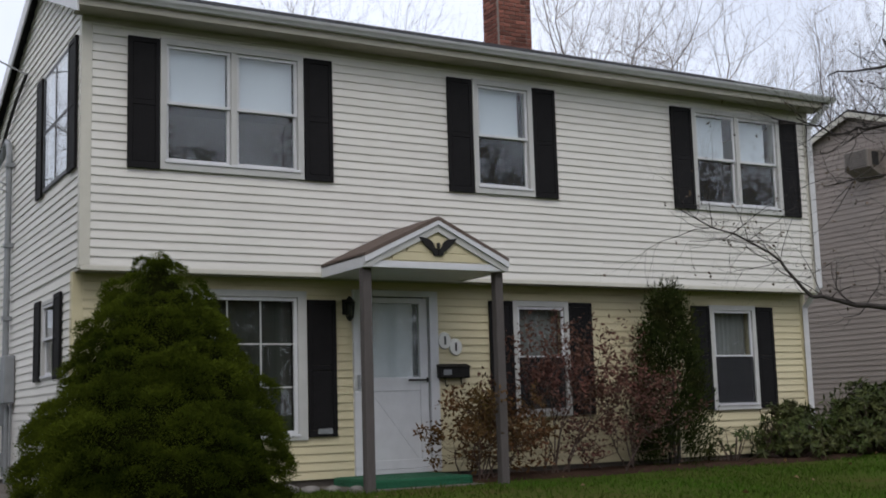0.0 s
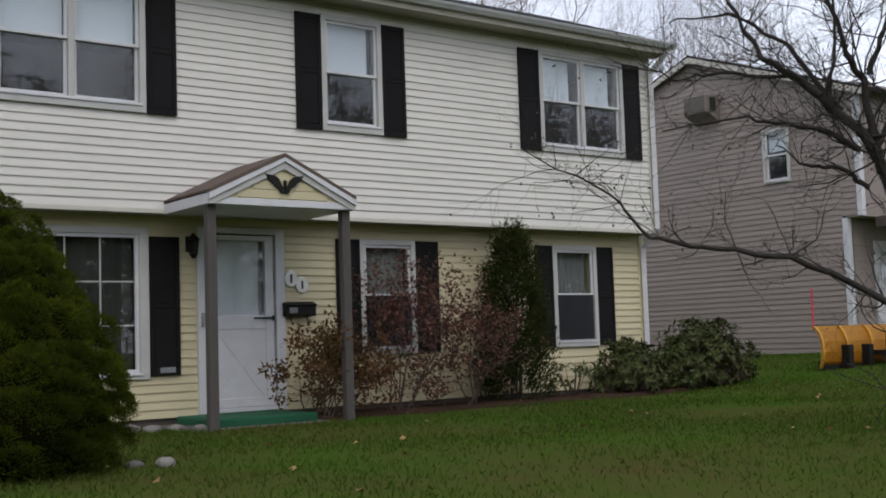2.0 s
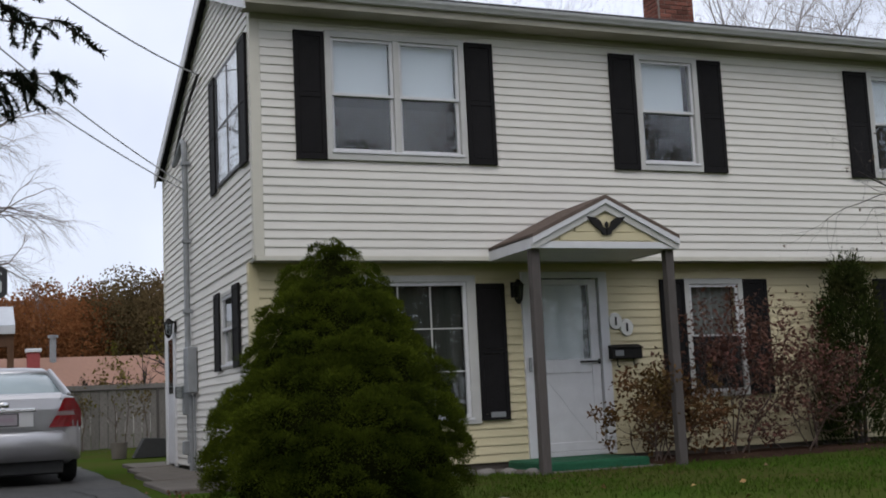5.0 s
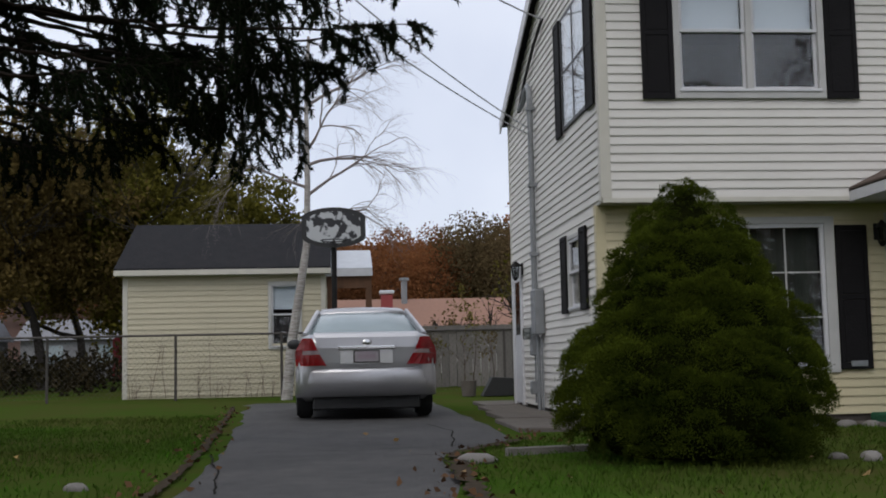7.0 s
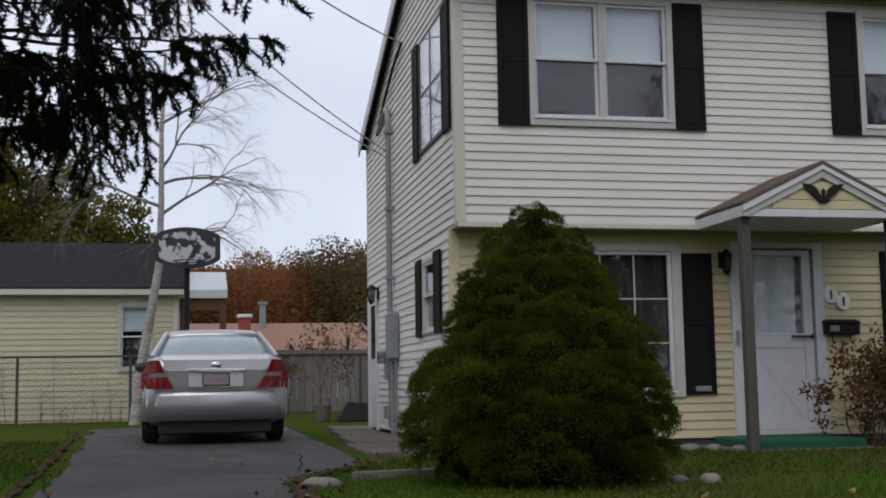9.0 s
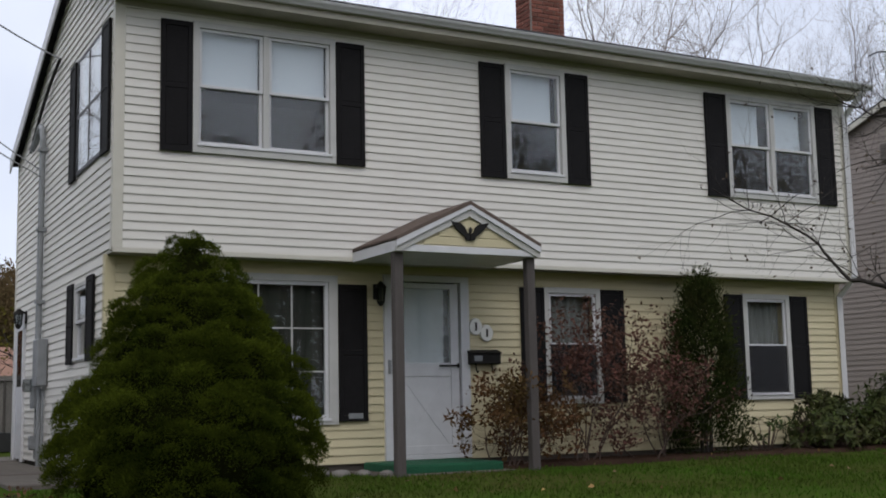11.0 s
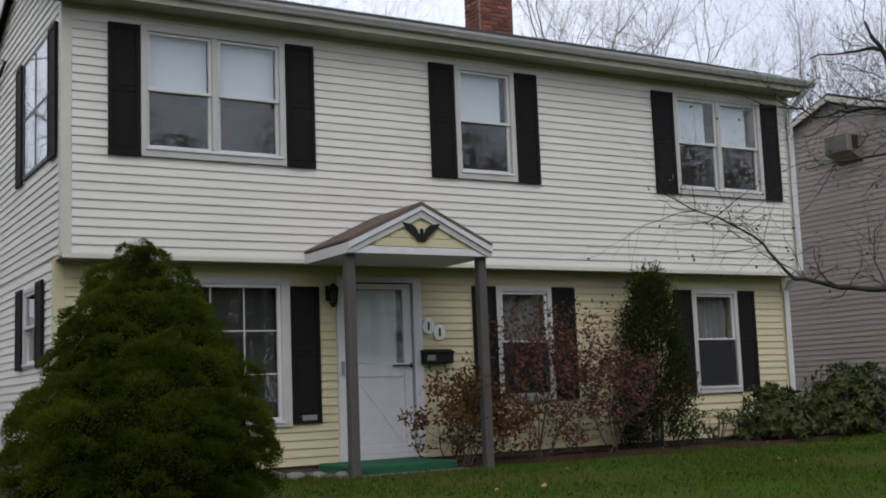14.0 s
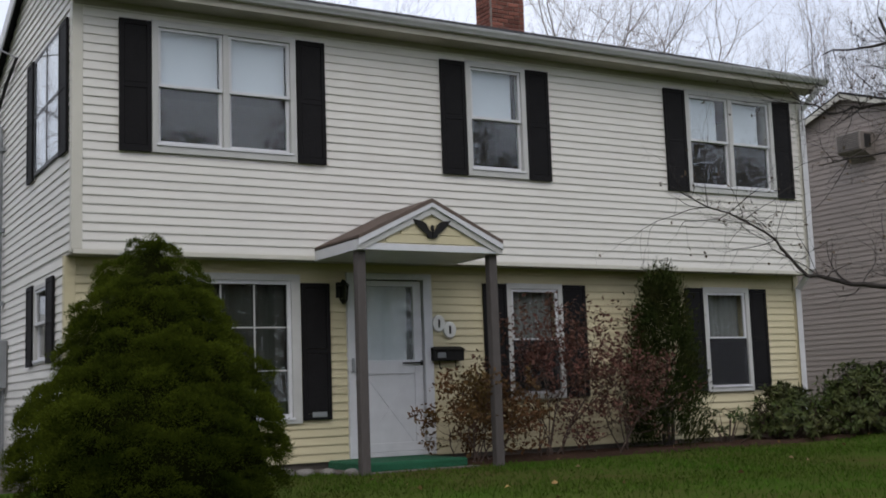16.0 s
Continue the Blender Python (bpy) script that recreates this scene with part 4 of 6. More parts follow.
# ---- shrubs before the house ----
def shrub(name, x, y, w, h, seed, leaves, material, twig, label, size=(0.045, 0.024), stems=9, low=0.15, depth=3, droop=0.0):
    rng = np.random.default_rng(seed)
    z = ground_z(x, y)
    root = thing(name, (x, y, z), label=label, category="shrub", group="shrubs before the house")
    segs, tips, mids = [], [], []
    for _ in range(stems):
        d = np.array([rng.normal() * w / h * 0.5, rng.normal() * 0.25, 1.0])
        grow(rng, (rng.normal() * 0.08 * w, rng.normal() * 0.06, -0.05), d, h * rng.uniform(0.48, 0.66), 0.012, depth, segs, tips, 0.22, (2, 3), 0.05, 0.68, 0.6, 4, mids)
    segs = [s for s in segs if abs(s[1][0]) < w * 0.62 and s[1][2] < h * 1.08 and s[1][1] < -y + 0.22 and s[1][1] > -0.65]
    tube_mesh("twig_mass", segs, twig, root, sides=4)
    pts = np.array([m[0] for m in mids if m[2] <= 1 and m[0][2] > low and abs(m[0][0]) < w * 0.62 and m[0][2] < h * 1.08 and -0.65 < m[0][1] < -y + 0.2])
    if len(pts) and leaves:
        pick = pts[rng.integers(0, len(pts), leaves)] + rng.normal(size=(leaves, 3)) * 0.03
        leaf_mesh("foliage", pick, rng.normal(size=(leaves, 3)) + np.array([0, 0, -droop]), *size, material, rng, root, fold=0.2)
    return root


AZ = "leggy autumn shrub with thinning dull red leaves"
BRONZE = mat("bronze_green_leaf", (0.088, 0.066, 0.022), (0.115, 0.042, 0.026), 1.5, 0.85, island=0.45, spec=0.08, trans=0.15)
shrub("red_leaf_shrub", 4.30, -0.6, 1.55, 1.0, 11, 3300, BRONZE, TWIG_BROWN, "rounded bronze and green autumn shrub by the step", stems=8, size=(0.064, 0.031))
shrub("red_leaf_shrub", 5.35, -0.5, 1.7, 1.75, 12, 2900, RED_LEAF, TWIG_BROWN, AZ, stems=8, size=(0.064, 0.031))
shrub("red_leaf_shrub", 6.45, -0.45, 1.5, 1.2, 14, 1900, RED_LEAF, TWIG_BROWN, AZ, stems=7, size=(0.064, 0.031))

arb = thing("arborvitae", (7.42, -0.22, ground_z(7.42, -0.2)), label="narrow dark green arborvitae against the wall", category="arborvitae")
rng = np.random.default_rng(21)
ah, ar = np.array([0, 0.1, 0.3, 0.55, 0.75, 0.9, 1.0]), np.array([0.48, 0.55, 0.52, 0.45, 0.38, 0.27, 0.10])
C, D = [], []
for _ in range(430):
    h = rng.uniform(0.04, 1) ** 0.9
    a = rng.uniform(0, 2 * np.pi)
    R = np.interp(h, ah, ar) * rng.uniform(0.5, 1.08)
    c = np.array([R * math.cos(a), min(0.42, R * math.sin(a) * 0.8), h * 2.2])
    k = 55
    dirs = unit(np.array([0.5 * math.cos(a), 0.5 * math.sin(a), 0.9]) + 0.45 * rng.normal(size=(k, 3)))
    C.append(c + 0.055 * rng.normal(size=(k, 3)) * np.array([1, 1, 1.8]))
    D.append(dirs)
leaf_mesh("foliage", np.concatenate(C), np.concatenate(D), 0.06, 0.016, ARBOR, rng, arb)
segs, tips = [], []
for k in range(3):
    grow(rng, (0.05 * k - 0.05, 0, -0.05), (0.1 * k - 0.1, 0, 1), 1.0, 0.03, 1, segs, tips, 0.08)
tube_mesh("trunk", segs, BARK, arb)


def rhododendron(x, y, w, h, n, seed, label):
    rng = np.random.default_rng(seed)
    root = thing("rhododendron", (x, y, ground_z(x, y)), label=label, category="shrub", group="shrubs before the house")
    C, D, N, segs = [], [], [], []
    for _ in range(n):
        a, e = rng.uniform(0, 2 * np.pi), rng.uniform(0.02, 1.0)
        lump = 0.8 + 0.25 * noise.noise((math.cos(a) * 2, math.sin(a) * 2, e * 3 + seed))
        rad = math.sqrt(max(0, 1 - e * e)) * lump * rng.uniform(0.5, 1.18)
        c = np.array([rad * math.cos(a) * w / 2, rad * math.sin(a) * 0.55, 0.08 + e * h * 0.92 * lump])
        out = unit(np.array([c[0], c[1] * 1.5, c[2] * 0.7]))
        segs.append((np.array([c[0] * 0.25, c[1] * 0.25, 0.0]), c, 0.012, 0.004))
        k = rng.integers(7, 11)
        th = np.arange(k) * 2 * np.pi / k + rng.uniform(0, 6)
        t1 = unit(np.cross(out, [0.3, 0.2, 1.0]))
        t2 = np.cross(out, t1)
        d = np.cos(th)[:, None] * t1 + np.sin(th)[:, None] * t2 + 0.25 * out + np.array([0, 0, -0.15])
        C.append(np.repeat(c[None], k, 0))
        D.append(d)
        N.append(np.repeat(out[None], k, 0))
    leaf_mesh("foliage", np.concatenate(C), np.concatenate(D) + 0.35 * rng.normal(size=(sum(map(len, D)), 3)), 0.105, 0.036, RHODO, rng, root, fold=-0.15, face=np.concatenate(N) + 0.3 * rng.normal(size=(sum(map(len, N)), 3)))
    tube_mesh("twig_mass", segs, TWIG_BROWN, root, sides=4)
    return root


rhododendron(9.5, -0.25, 1.35, 0.85, 300, 31, "low leathery green rhododendron beside the wall")
rhododendron(10.85, -0.45, 2.2, 1.1, 760, 32, "broad leathery green rhododendron at the house corner")
rhododendron(8.3, -0.35, 0.35, 0.55, 16, 33, "small rhododendron sprig with few leaves")

# ---- driveway side: walk slab, car ----
for k, (ya, yb) in enumerate(((0.1, 2.0), (2.02, 3.9), (3.92, 5.8), (5.82, 7.6))):
    sl = part("path_slab", boxes((-0.93 + 0.065 * max(0, ya), -0.03 if yb < 6.3 else 0.6, ya, yb, 0.40, 0.515 + 0.008 * (k % 2)), bevel=0.012), CONCRETE)
    tagged(sl, "stained concrete path slab along the house wall", "path slab", "slabs of the side path", "structure")

PAINT = mat("silver_car_paint", (0.44, 0.435, 0.45), (0.40, 0.395, 0.41), 3, 0.32, metal=0.75, coat=0.5)
# pale blue-grey base: reflected sky is put into the glass colour
CAR_GLASS = mat("sky_tinted_glass", (0.30, 0.37, 0.39), (0.17, 0.22, 0.235), 1.2, 0.05, spec=1.0, coat=1.0)
TYRE = mat("tyre_rubber", (0.016, 0.016, 0.017), (0.025, 0.025, 0.025), 20, 0.9, 0.3, 60)
CHROME = mat("chrome", (0.7, 0.7, 0.71), (0.65, 0.65, 0.66), 4, 0.12, metal=1.0)
RED_LENS = mat("red_tail_lens", (0.36, 0.008, 0.014), (0.27, 0.006, 0.01), 20, 0.15, coat=0.6)
CLEAR_LENS = mat("pale_lens", (0.48, 0.40, 0.40), (0.4, 0.32, 0.33), 20, 0.15, coat=0.6)
BLACK_PLASTIC = mat("black_plastic", (0.012, 0.012, 0.013), (0.02, 0.02, 0.02), 15, 0.6, 0.1, 50)
PLATE = mat("licence_plate", (0.30, 0.27, 0.29), (0.25, 0.225, 0.245), 15, 0.5)


def loft(sections, cap=True):
    bm = bmesh.new()
    rings = [[bm.verts.new(p) for p in s] for s in sections]
    n = len(rings[0])
    for a, b in zip(rings, rings[1:]):
        for i in range(n):
            bm.faces.new((a[i], a[(i + 1) % n], b[(i + 1) % n], b[i]))
    if cap:
        bm.faces.new(rings[0][::-1])
        bm.faces.new(rings[-1])
    bmesh.ops.recalc_face_normals(bm, faces=bm.faces[:])
    return bm


def half_ring(y, half):
    """A closed cross-section from the points of its right half, bottom to top."""
    return [(x, y, z) for x, z in half] + [(-x, y, z) for x, z in half[::-1]]


car = thing("car", (-2.40, 2.92, ground_z(-2.39, 4.5) + 0.02), 1.0, "parked silver saloon car seen from behind", "car")
secs = []
for y, W, deck, zb in ((0.05, 0.70, 0.94, 0.42), (0.07, 0.79, 1.02, 0.36), (0.14, 0.855, 1.075, 0.3), (0.4, 0.885, 1.09, 0.25), (0.8, 0.897, 1.07, 0.22), (1.4, 0.897, 1.0, 0.2), (2.6, 0.897, 0.97, 0.2),
                       (3.4, 0.893, 0.96, 0.2), (4.0, 0.88, 0.88, 0.22), (4.5, 0.82, 0.78, 0.24), (4.72, 0.7, 0.68, 0.28)):
    secs.append(half_ring(y, [(0.05, zb), (W * 0.86, zb), (W * 0.965, zb + 0.08), (W, 0.5), (W, 0.62), (W * 0.985, min(0.86, deck - 0.14)), (W * 0.93, deck - 0.045), (W * 0.80, deck - 0.008), (0.3, deck), (0.05, deck + 0.002)]))
body = part("body", loft(secs), PAINT, car, smooth=True)
gh = []
for y, z, w, zb, wb in ((0.62, 1.09, 0.70, 0.98, 0.8), (1.30, 1.405, 0.575, 0.98, 0.84), (1.75, 1.455, 0.565, 0.96, 0.85), (2.5, 1.46, 0.565, 0.94, 0.85), (2.9, 1.42, 0.575, 0.94, 0.85), (3.75, 0.96, 0.70, 0.9, 0.8)):
    gh.append(half_ring(y, [(0.05, zb), (wb, zb), (w + (wb - w) * 0.12, z - 0.05), (w * 0.93, z - 0.012), (w * 0.55, z + 0.003), (0.05, z + 0.006)]))
part("window_glass", loft(gh), CAR_GLASS, car, "car windows with pale reflected sky in their colour", smooth=True)
rf = []
for y, z, w in ((1.26, 1.405, 0.60), (1.42, 1.445, 0.60), (1.8, 1.472, 0.60), (2.5, 1.476, 0.60), (2.88, 1.44, 0.61)):
    rf.append(half_ring(y, [(0.05, z - 0.06), (w + 0.005, z - 0.075), (w + 0.004, z - 0.05), (w * 0.9, z - 0.004), (w * 0.5, z + 0.012), (0.05, z + 0.015)]))
part("roof", loft(rf), PAINT, car, smooth=True)
for s in (-1, 1):
    for a, b, wd in (((0.775, 0.52, 1.06), (0.60, 1.36, 1.40), 0.055), ((0.60, 2.82, 1.40), (0.78, 3.7, 0.95), 0.035), ((0.63, 2.0, 1.41), (0.845, 2.05, 0.97), 0.035)):
        bm = bmesh.new()
        p0, p1 = Vector((s * a[0], a[1], a[2])), Vector((s * b[0], b[1], b[2]))
        d = (p1 - p0)
        m = Matrix.Translation((p0 + p1) / 2) @ d.to_track_quat("Z", "Y").to_matrix().to_4x4() @ Matrix.Diagonal((wd, wd * 1.6, d.length, 1))
        bmesh.ops.create_cube(bm, size=1, matrix=m)
        bmesh.ops.bevel(bm, geom=bm.edges[:], offset=0.012, segments=2, affect="EDGES")
        part("pillar", bm, PAINT, car)
# bumper
secs = []
for x, dy in ((-0.9, 0.5), (-0.885, 0.22), (-0.82, 0.09), (-0.65, 0.02), (0, -0.02), (0.65, 0.02), (0.82, 0.09), (0.885, 0.22), (0.9, 0.5)):
    secs.append([(x, dy + q, z) for q, z in ((0.16, 0.29), (0.05, 0.30), (0.035, 0.355), (0.012, 0.375), (0.004, 0.48), (0.008, 0.60), (0.03, 0.645), (0.12, 0.665))])
bm = bmesh.new()
rings = [[bm.verts.new(p) for p in s] for s in secs]
for a, b in zip(rings, rings[1:]):
    for i in range(7):
        bm.faces.new((a[i], b[i], b[i + 1], a[i + 1]))
part("bumper", bm, PAINT, car, smooth=True)
# underbody block, black and set low to paint the shadow beneath the bumper
part("shade_underbody", boxes((-0.68, 0.68, 0.16, 4.4, 0.13, 0.34), bevel=0.02), BLACK_PLASTIC, car)
part("exhaust", rod(bmesh.new(), (0.5, 0.2, 0.26), (0.5, 0.5, 0.26), 0.03), BLACK_PLASTIC, car)
# boot lid seam, lamps, plate, chrome
lid = part("boot_lid", loft([half_ring(yy, [(0.05, zz), (hw, zz)] + [(hw, zz + 0.004), (0.05, zz + 0.004)]) for yy, zz, hw in ((0.035, 0.655, 0.50), (0.03, 0.72, 0.53), (0.025, 0.9, 0.60), (0.04, 1.03, 0.64), (0.07, 1.075, 0.66), (0.13, 1.095, 0.66), (0.5, 1.108, 0.66))]), PAINT, car)
part("plate_recess", boxes((-0.33, 0.33, 0.012, 0.022, 0.70, 0.885), bevel=0.004), mat("pale_silver_trim", (0.62, 0.62, 0.63), (0.55, 0.55, 0.56), 6, 0.3, metal=0.3), car)
part("chrome_strip", boxes((-0.36, 0.36, -0.012, 0.02, 0.885, 0.925), bevel=0.008), CHROME, car)
pl = part("number_plate", boxes((-0.165, 0.165, -0.004, 0.01, 0.715, 0.87), bevel=0.004), BLACK_PLASTIC, car)
part("plate_face", boxes((-0.15, 0.15, -0.0085, -0.005, 0.728, 0.857)), PLATE, pl)
for z0, z1, hw in ((0.765, 0.815, 0.11), (0.835, 0.847, 0.08)):
    part("plate_bar", boxes((-hw, hw, -0.0115, -0.0095, z0, z1)), mat("plate_red_grey", (0.30, 0.24, 0.27), (0.25, 0.2, 0.24), 30, 0.6), pl)
bd = bmesh.new()
bmesh.ops.create_uvsphere(bd, u_segments=16, v_segments=8, radius=0.05, matrix=Matrix.Translation((0, 0.012, 0.965)) @ Matrix.Diagonal((1.3, 0.25, 0.8, 1)))
part("badge", bd, CHROME, car, smooth=True)
for s in (-1, 1):
    def lamp_poly(za, zb, out0, out1, in0, in1, name, material, lift):
        bm = bmesh.new()
        vs = []
        for z, xi, xo in ((za, in0, out0), (zb, in1, out1)):
            for k in range(6):
                f = k / 5
                x = xi + (xo - xi) * f
                vs.append(bm.verts.new((s * x, 0.012 - lift + 0.22 * max(0, (x - 0.62) / 0.28) ** 2.2, z)))
        for k in range(5):
            bm.faces.new((vs[k], vs[k + 1], vs[7 + k], vs[6 + k]) if s > 0 else (vs[k + 1], vs[k], vs[6 + k], vs[7 + k]))
        r = bmesh.ops.solidify(bm, geom=bm.faces[:], thickness=-0.03)
        return part(name, bm, material, tl, smooth=False)
    tl = part("tail_light", boxes((s * 0.70 - 0.07, s * 0.70 + 0.07, 0.08, 0.11, 0.74, 0.95)), BLACK_PLASTIC, car)
    lamp_poly(0.685, 0.825, 0.888, 0.895, 0.50, 0.585, "red_lens", RED_LENS, 0.016)
    lamp_poly(0.827, 0.872, 0.80, 0.79, 0.586, 0.608, "clear_lens", CLEAR_LENS, 0.016)
    lamp_poly(0.826, 0.886, 0.895, 0.885, 0.802, 0.792, "red_lens", RED_LENS, 0.015)
    lamp_poly(0.873, 0.886, 0.79, 0.788, 0.609, 0.615, "red_lens", RED_LENS, 0.015)
    lamp_poly(0.887, 1.03, 0.885, 0.80, 0.615, 0.675, "red_lens", RED_LENS, 0.016)
    mr = bmesh.new()
    bmesh.ops.create_uvsphere(mr, u_segments=12, v_segments=8, radius=0.1, matrix=Matrix.Translation((s * 0.96, 3.05, 1.0)) @ Matrix.Diagonal((1.1, 0.7, 0.75, 1)))
    part("door_mirror", mr, BLACK_PLASTIC, car, smooth=True)
    for wy in (1.02, 3.74):
        wl_ = bmesh.new()
        bmesh.ops.create_cone(wl_, cap_ends=True, segments=28, radius1=0.325, radius2=0.325, depth=0.21, matrix=Matrix.Translation((s * 0.785, wy, 0.325)) @ Matrix.Rotation(radians(90), 4, "Y"))
        bmesh.ops.bevel(wl_, geom=[e for e in wl_.edges if len(e.link_faces) == 2 and max(len(f.verts) for f in e.link_faces) > 4], offset=0.03, segments=2, affect="EDGES")
        wheel = part("wheel", wl_, TYRE, car, "black tyre on a silver rim")
        part("rim", rod(bmesh.new(), (s * 0.86, wy, 0.325), (s * 0.897, wy, 0.325), 0.2, 0.19, 20), GREY_METAL, wheel)

# ---- garage with porch behind the fence ----
# darker than the house cream: the spruce's shade is put into it
GARAGE_SIDING = mat("shaded_cream_vinyl", (0.50, 0.45, 0.325), (0.43, 0.39, 0.285), 2.0, 0.6, 0.1, 60, rand=0.04, stretch=(0.5, 0.5, 5))
garage = thing("garage", (-7.22, 13.0, ground_z(-5, 13)), label="low cream-sided garage with a dark shingle roof", category="garage")
GW, GD, GE = 4.2, 5.0, 2.5
gfront = wall_sheet("wall", 0, GW, 0.0, GE + 0.05, [(3.08, 3.62, 1.1, 2.3)], 0.14, GARAGE_SIDING, garage, pose(0, 0, 0))
siding(gfront, lambda z: minus(0.1, GW - 0.1, [(3.0, 3.70, 0.98, 2.4)], z), 0.05, GE, 0.115, GARAGE_SIDING)
each("wall", ((0, 0.14, 0.14, GD, 0, GE), (GW - 0.14, GW, 0.14, GD, 0, GE), (0.14, GW - 0.14, GD - 0.14, GD, 0, GE)), GARAGE_SIDING, garage)
for x in (0, GW - 0.1):
    part("corner_board", boxes((x, x + 0.1, -0.022, 0, 0, GE), bevel=0.004), CREAM_TRIM, garage)
sash_window(garage, 3.0, 0.98, 0.70, 1.42, pose(0, 0, 0), 1, 0.4)
part("roof", prism(bmesh.new(), [(-0.2, GE + 0.14), (-0.2, GE + 0.2), (2.5, GE + 1.42), (5.2, GE + 0.2), (5.2, GE + 0.14), (2.5, GE + 1.34)], -GW - 0.12, 0.15), SHINGLE, garage).matrix_basis = pose(0, 0, 0, 0, 0, 90) 
part("fascia", boxes((-0.15, GW + 0.12, -0.24, -0.205, GE + 0.05, GE + 0.16)), CREAM_TRIM, garage)
part("soffit", boxes((-0.13, GW + 0.1, -0.205, 0, GE + 0.05, GE + 0.07)), TRIM, garage)
for s in (0.0, GW - 0.14):
    part("gable", prism(bmesh.new(), [(0, GE), (GD, GE), (GD / 2, GE + 1.2)], -s - 0.14, -s), GARAGE_SIDING, garage).matrix_basis = pose(0, 0, 0, 0, 0, 90)
# added dark sheet: stands for the unlit inside of the garage
part("dark_room_back", boxes((0.2, GW - 0.2, 0.9, 0.95, 0.0, GE)), DARK, garage)
METAL_ROOF = mat("pale_metal_roof", (0.50, 0.52, 0.55), (0.42, 0.44, 0.47), 5, 0.5, 0.1, 30)
BROWN_WOOD = mat("brown_stained_wood", (0.13, 0.06, 0.028), (0.08, 0.038, 0.02), 12, 0.8, 0.3, 50, stretch=(1, 1, 0.2))
porch = thing("porch_roof", (-3.02, 13.1, ground_z(-3, 13)), label="pale metal porch roof on brown wooden posts", category="porch roof")
part("roof", prism(bmesh.new(), [(0.0, 2.62), (0.0, 2.68), (1.6, 3.2), (1.6, 3.13)], -1.0, -0.0), METAL_ROOF, porch).matrix_basis = pose(0, 0, 0, 0, 0, 90)
part("fascia", boxes((0.0, 1.0, -0.04, 0.0, 2.50, 2.66)), TRIM, porch)
for x in (0.03, 0.85):
    part("post", boxes((x, x + 0.13, 0.05, 0.18, 0, 2.45), bevel=0.01), BROWN_WOOD, porch)
part("beam", boxes((0.02, 0.98, 0.04, 0.14, 2.25, 2.5)), BROWN_WOOD, porch)

# ---- chain-link fence ----
FENCE_STEEL = mat("rusted_dark_steel", (0.055, 0.05, 0.047), (0.085, 0.075, 0.068), 15, 0.7, 0.2, 60, spec=0.2)
fence = thing("chain_link_fence", (0, 12.0, 0), label="low weathered chain-link fence with steel posts", category="fence")
FX0, FX1, FZ = -16.0, 1.0, 0.53
for k, x in enumerate((-16, -13.5, -11.0, -8.5, -6.0, -3.9, -1.5, 0.62)):
    part("post", rod(bmesh.new(), (x, 0, 0.45), (x, 0, FZ + 1.3), 0.028), FENCE_STEEL, fence)
part("top_rail", rod(bmesh.new(), (FX0, 0, FZ + 1.28), (FX1, 0, FZ + 1.28), 0.022), FENCE_STEEL, fence)
wires = []
hgt, st = 1.2, 0.115
x = FX0 - hgt
while x < FX1:
    for sgn in (1, -1):
        a, b = (x, 0.0), (x + hgt, hgt)
        if sgn < 0:
            a, b = (x, hgt), (x + hgt, 0.0)
        lo, hi = max(a[0], FX0), min(b[0], FX1)
        if hi > lo:
            za, zb = a[1] + (b[1] - a[1]) * (lo - a[0]) / hgt, a[1] + (b[1] - a[1]) * (hi - a[0]) / hgt
            wires.append(((lo, 0.0 + 0.004 * sgn, FZ + 0.05 + za), (hi, 0.004 * sgn, FZ + 0.05 + zb), 0.0018, 0.0018))
    x += st
mesh_ob = tube_mesh("wire_mesh", wires, FENCE_STEEL, fence, sides=3)

# ---- basketball hoop ----
hoop = thing("basketball_hoop", (-2.82, 9.6, ground_z(-2.8, 9.6)), label="basketball hoop with a worn black and white backboard", category="basketball hoop")
part("pole", rod(bmesh.new(), (0, 0.12, 0), (0, 0.12, 3.2), 0.05, sides=12), IRON, hoop)
part("base", boxes((-0.4, 0.4, -0.1, 0.6, 0.0, 0.16), bevel=0.03), BLACK_PLASTIC, hoop)
pts = [(0.585 * max(-1, min(1, 1.12 * math.cos(a))), 0.37 * math.copysign(abs(math.sin(a)) ** 0.75, math.sin(a))) for a in [i * 2 * math.pi / 40 for i in range(40)]]
part("backboard", prism(bmesh.new(), [(x, 3.2 + z) for x, z in pts], -0.02, 0.02), BLACK_PLASTIC, hoop)
WORN = bpy.data.materials.new("peeling_white_graphic")
WORN.use_nodes = True
n_, l_ = WORN.node_tree.nodes, WORN.node_tree.links
tn, rp = n_.new("ShaderNodeTexNoise"), n_.new("ShaderNodeValToRGB")
tc_ = n_.new("ShaderNodeTexCoord")
l_.new(tc_.outputs["Object"], tn.inputs["Vector"])
tn.inputs["Scale"].default_value, tn.inputs["Detail"].default_value = 5.5, 4
rp.color_ramp.elements[0].position, rp.color_ramp.elements[0].color = 0.50, (0.42, 0.43, 0.44, 1)
rp.color_ramp.elements[1].position, rp.color_ramp.elements[1].color = 0.54, (0.015, 0.015, 0.018, 1)
l_.new(tn.outputs["Fac"], rp.inputs["Fac"])
l_.new(rp.outputs["Color"], n_["Principled BSDF"].inputs["Base Color"])
part("worn_graphic", prism(bmesh.new(), [(0.84 * x, 3.2 + 0.80 * z) for x, z in pts], -0.026, -0.0205), WORN, hoop, "peeling white paint on the backboard")
hoop_ring = bmesh.new()
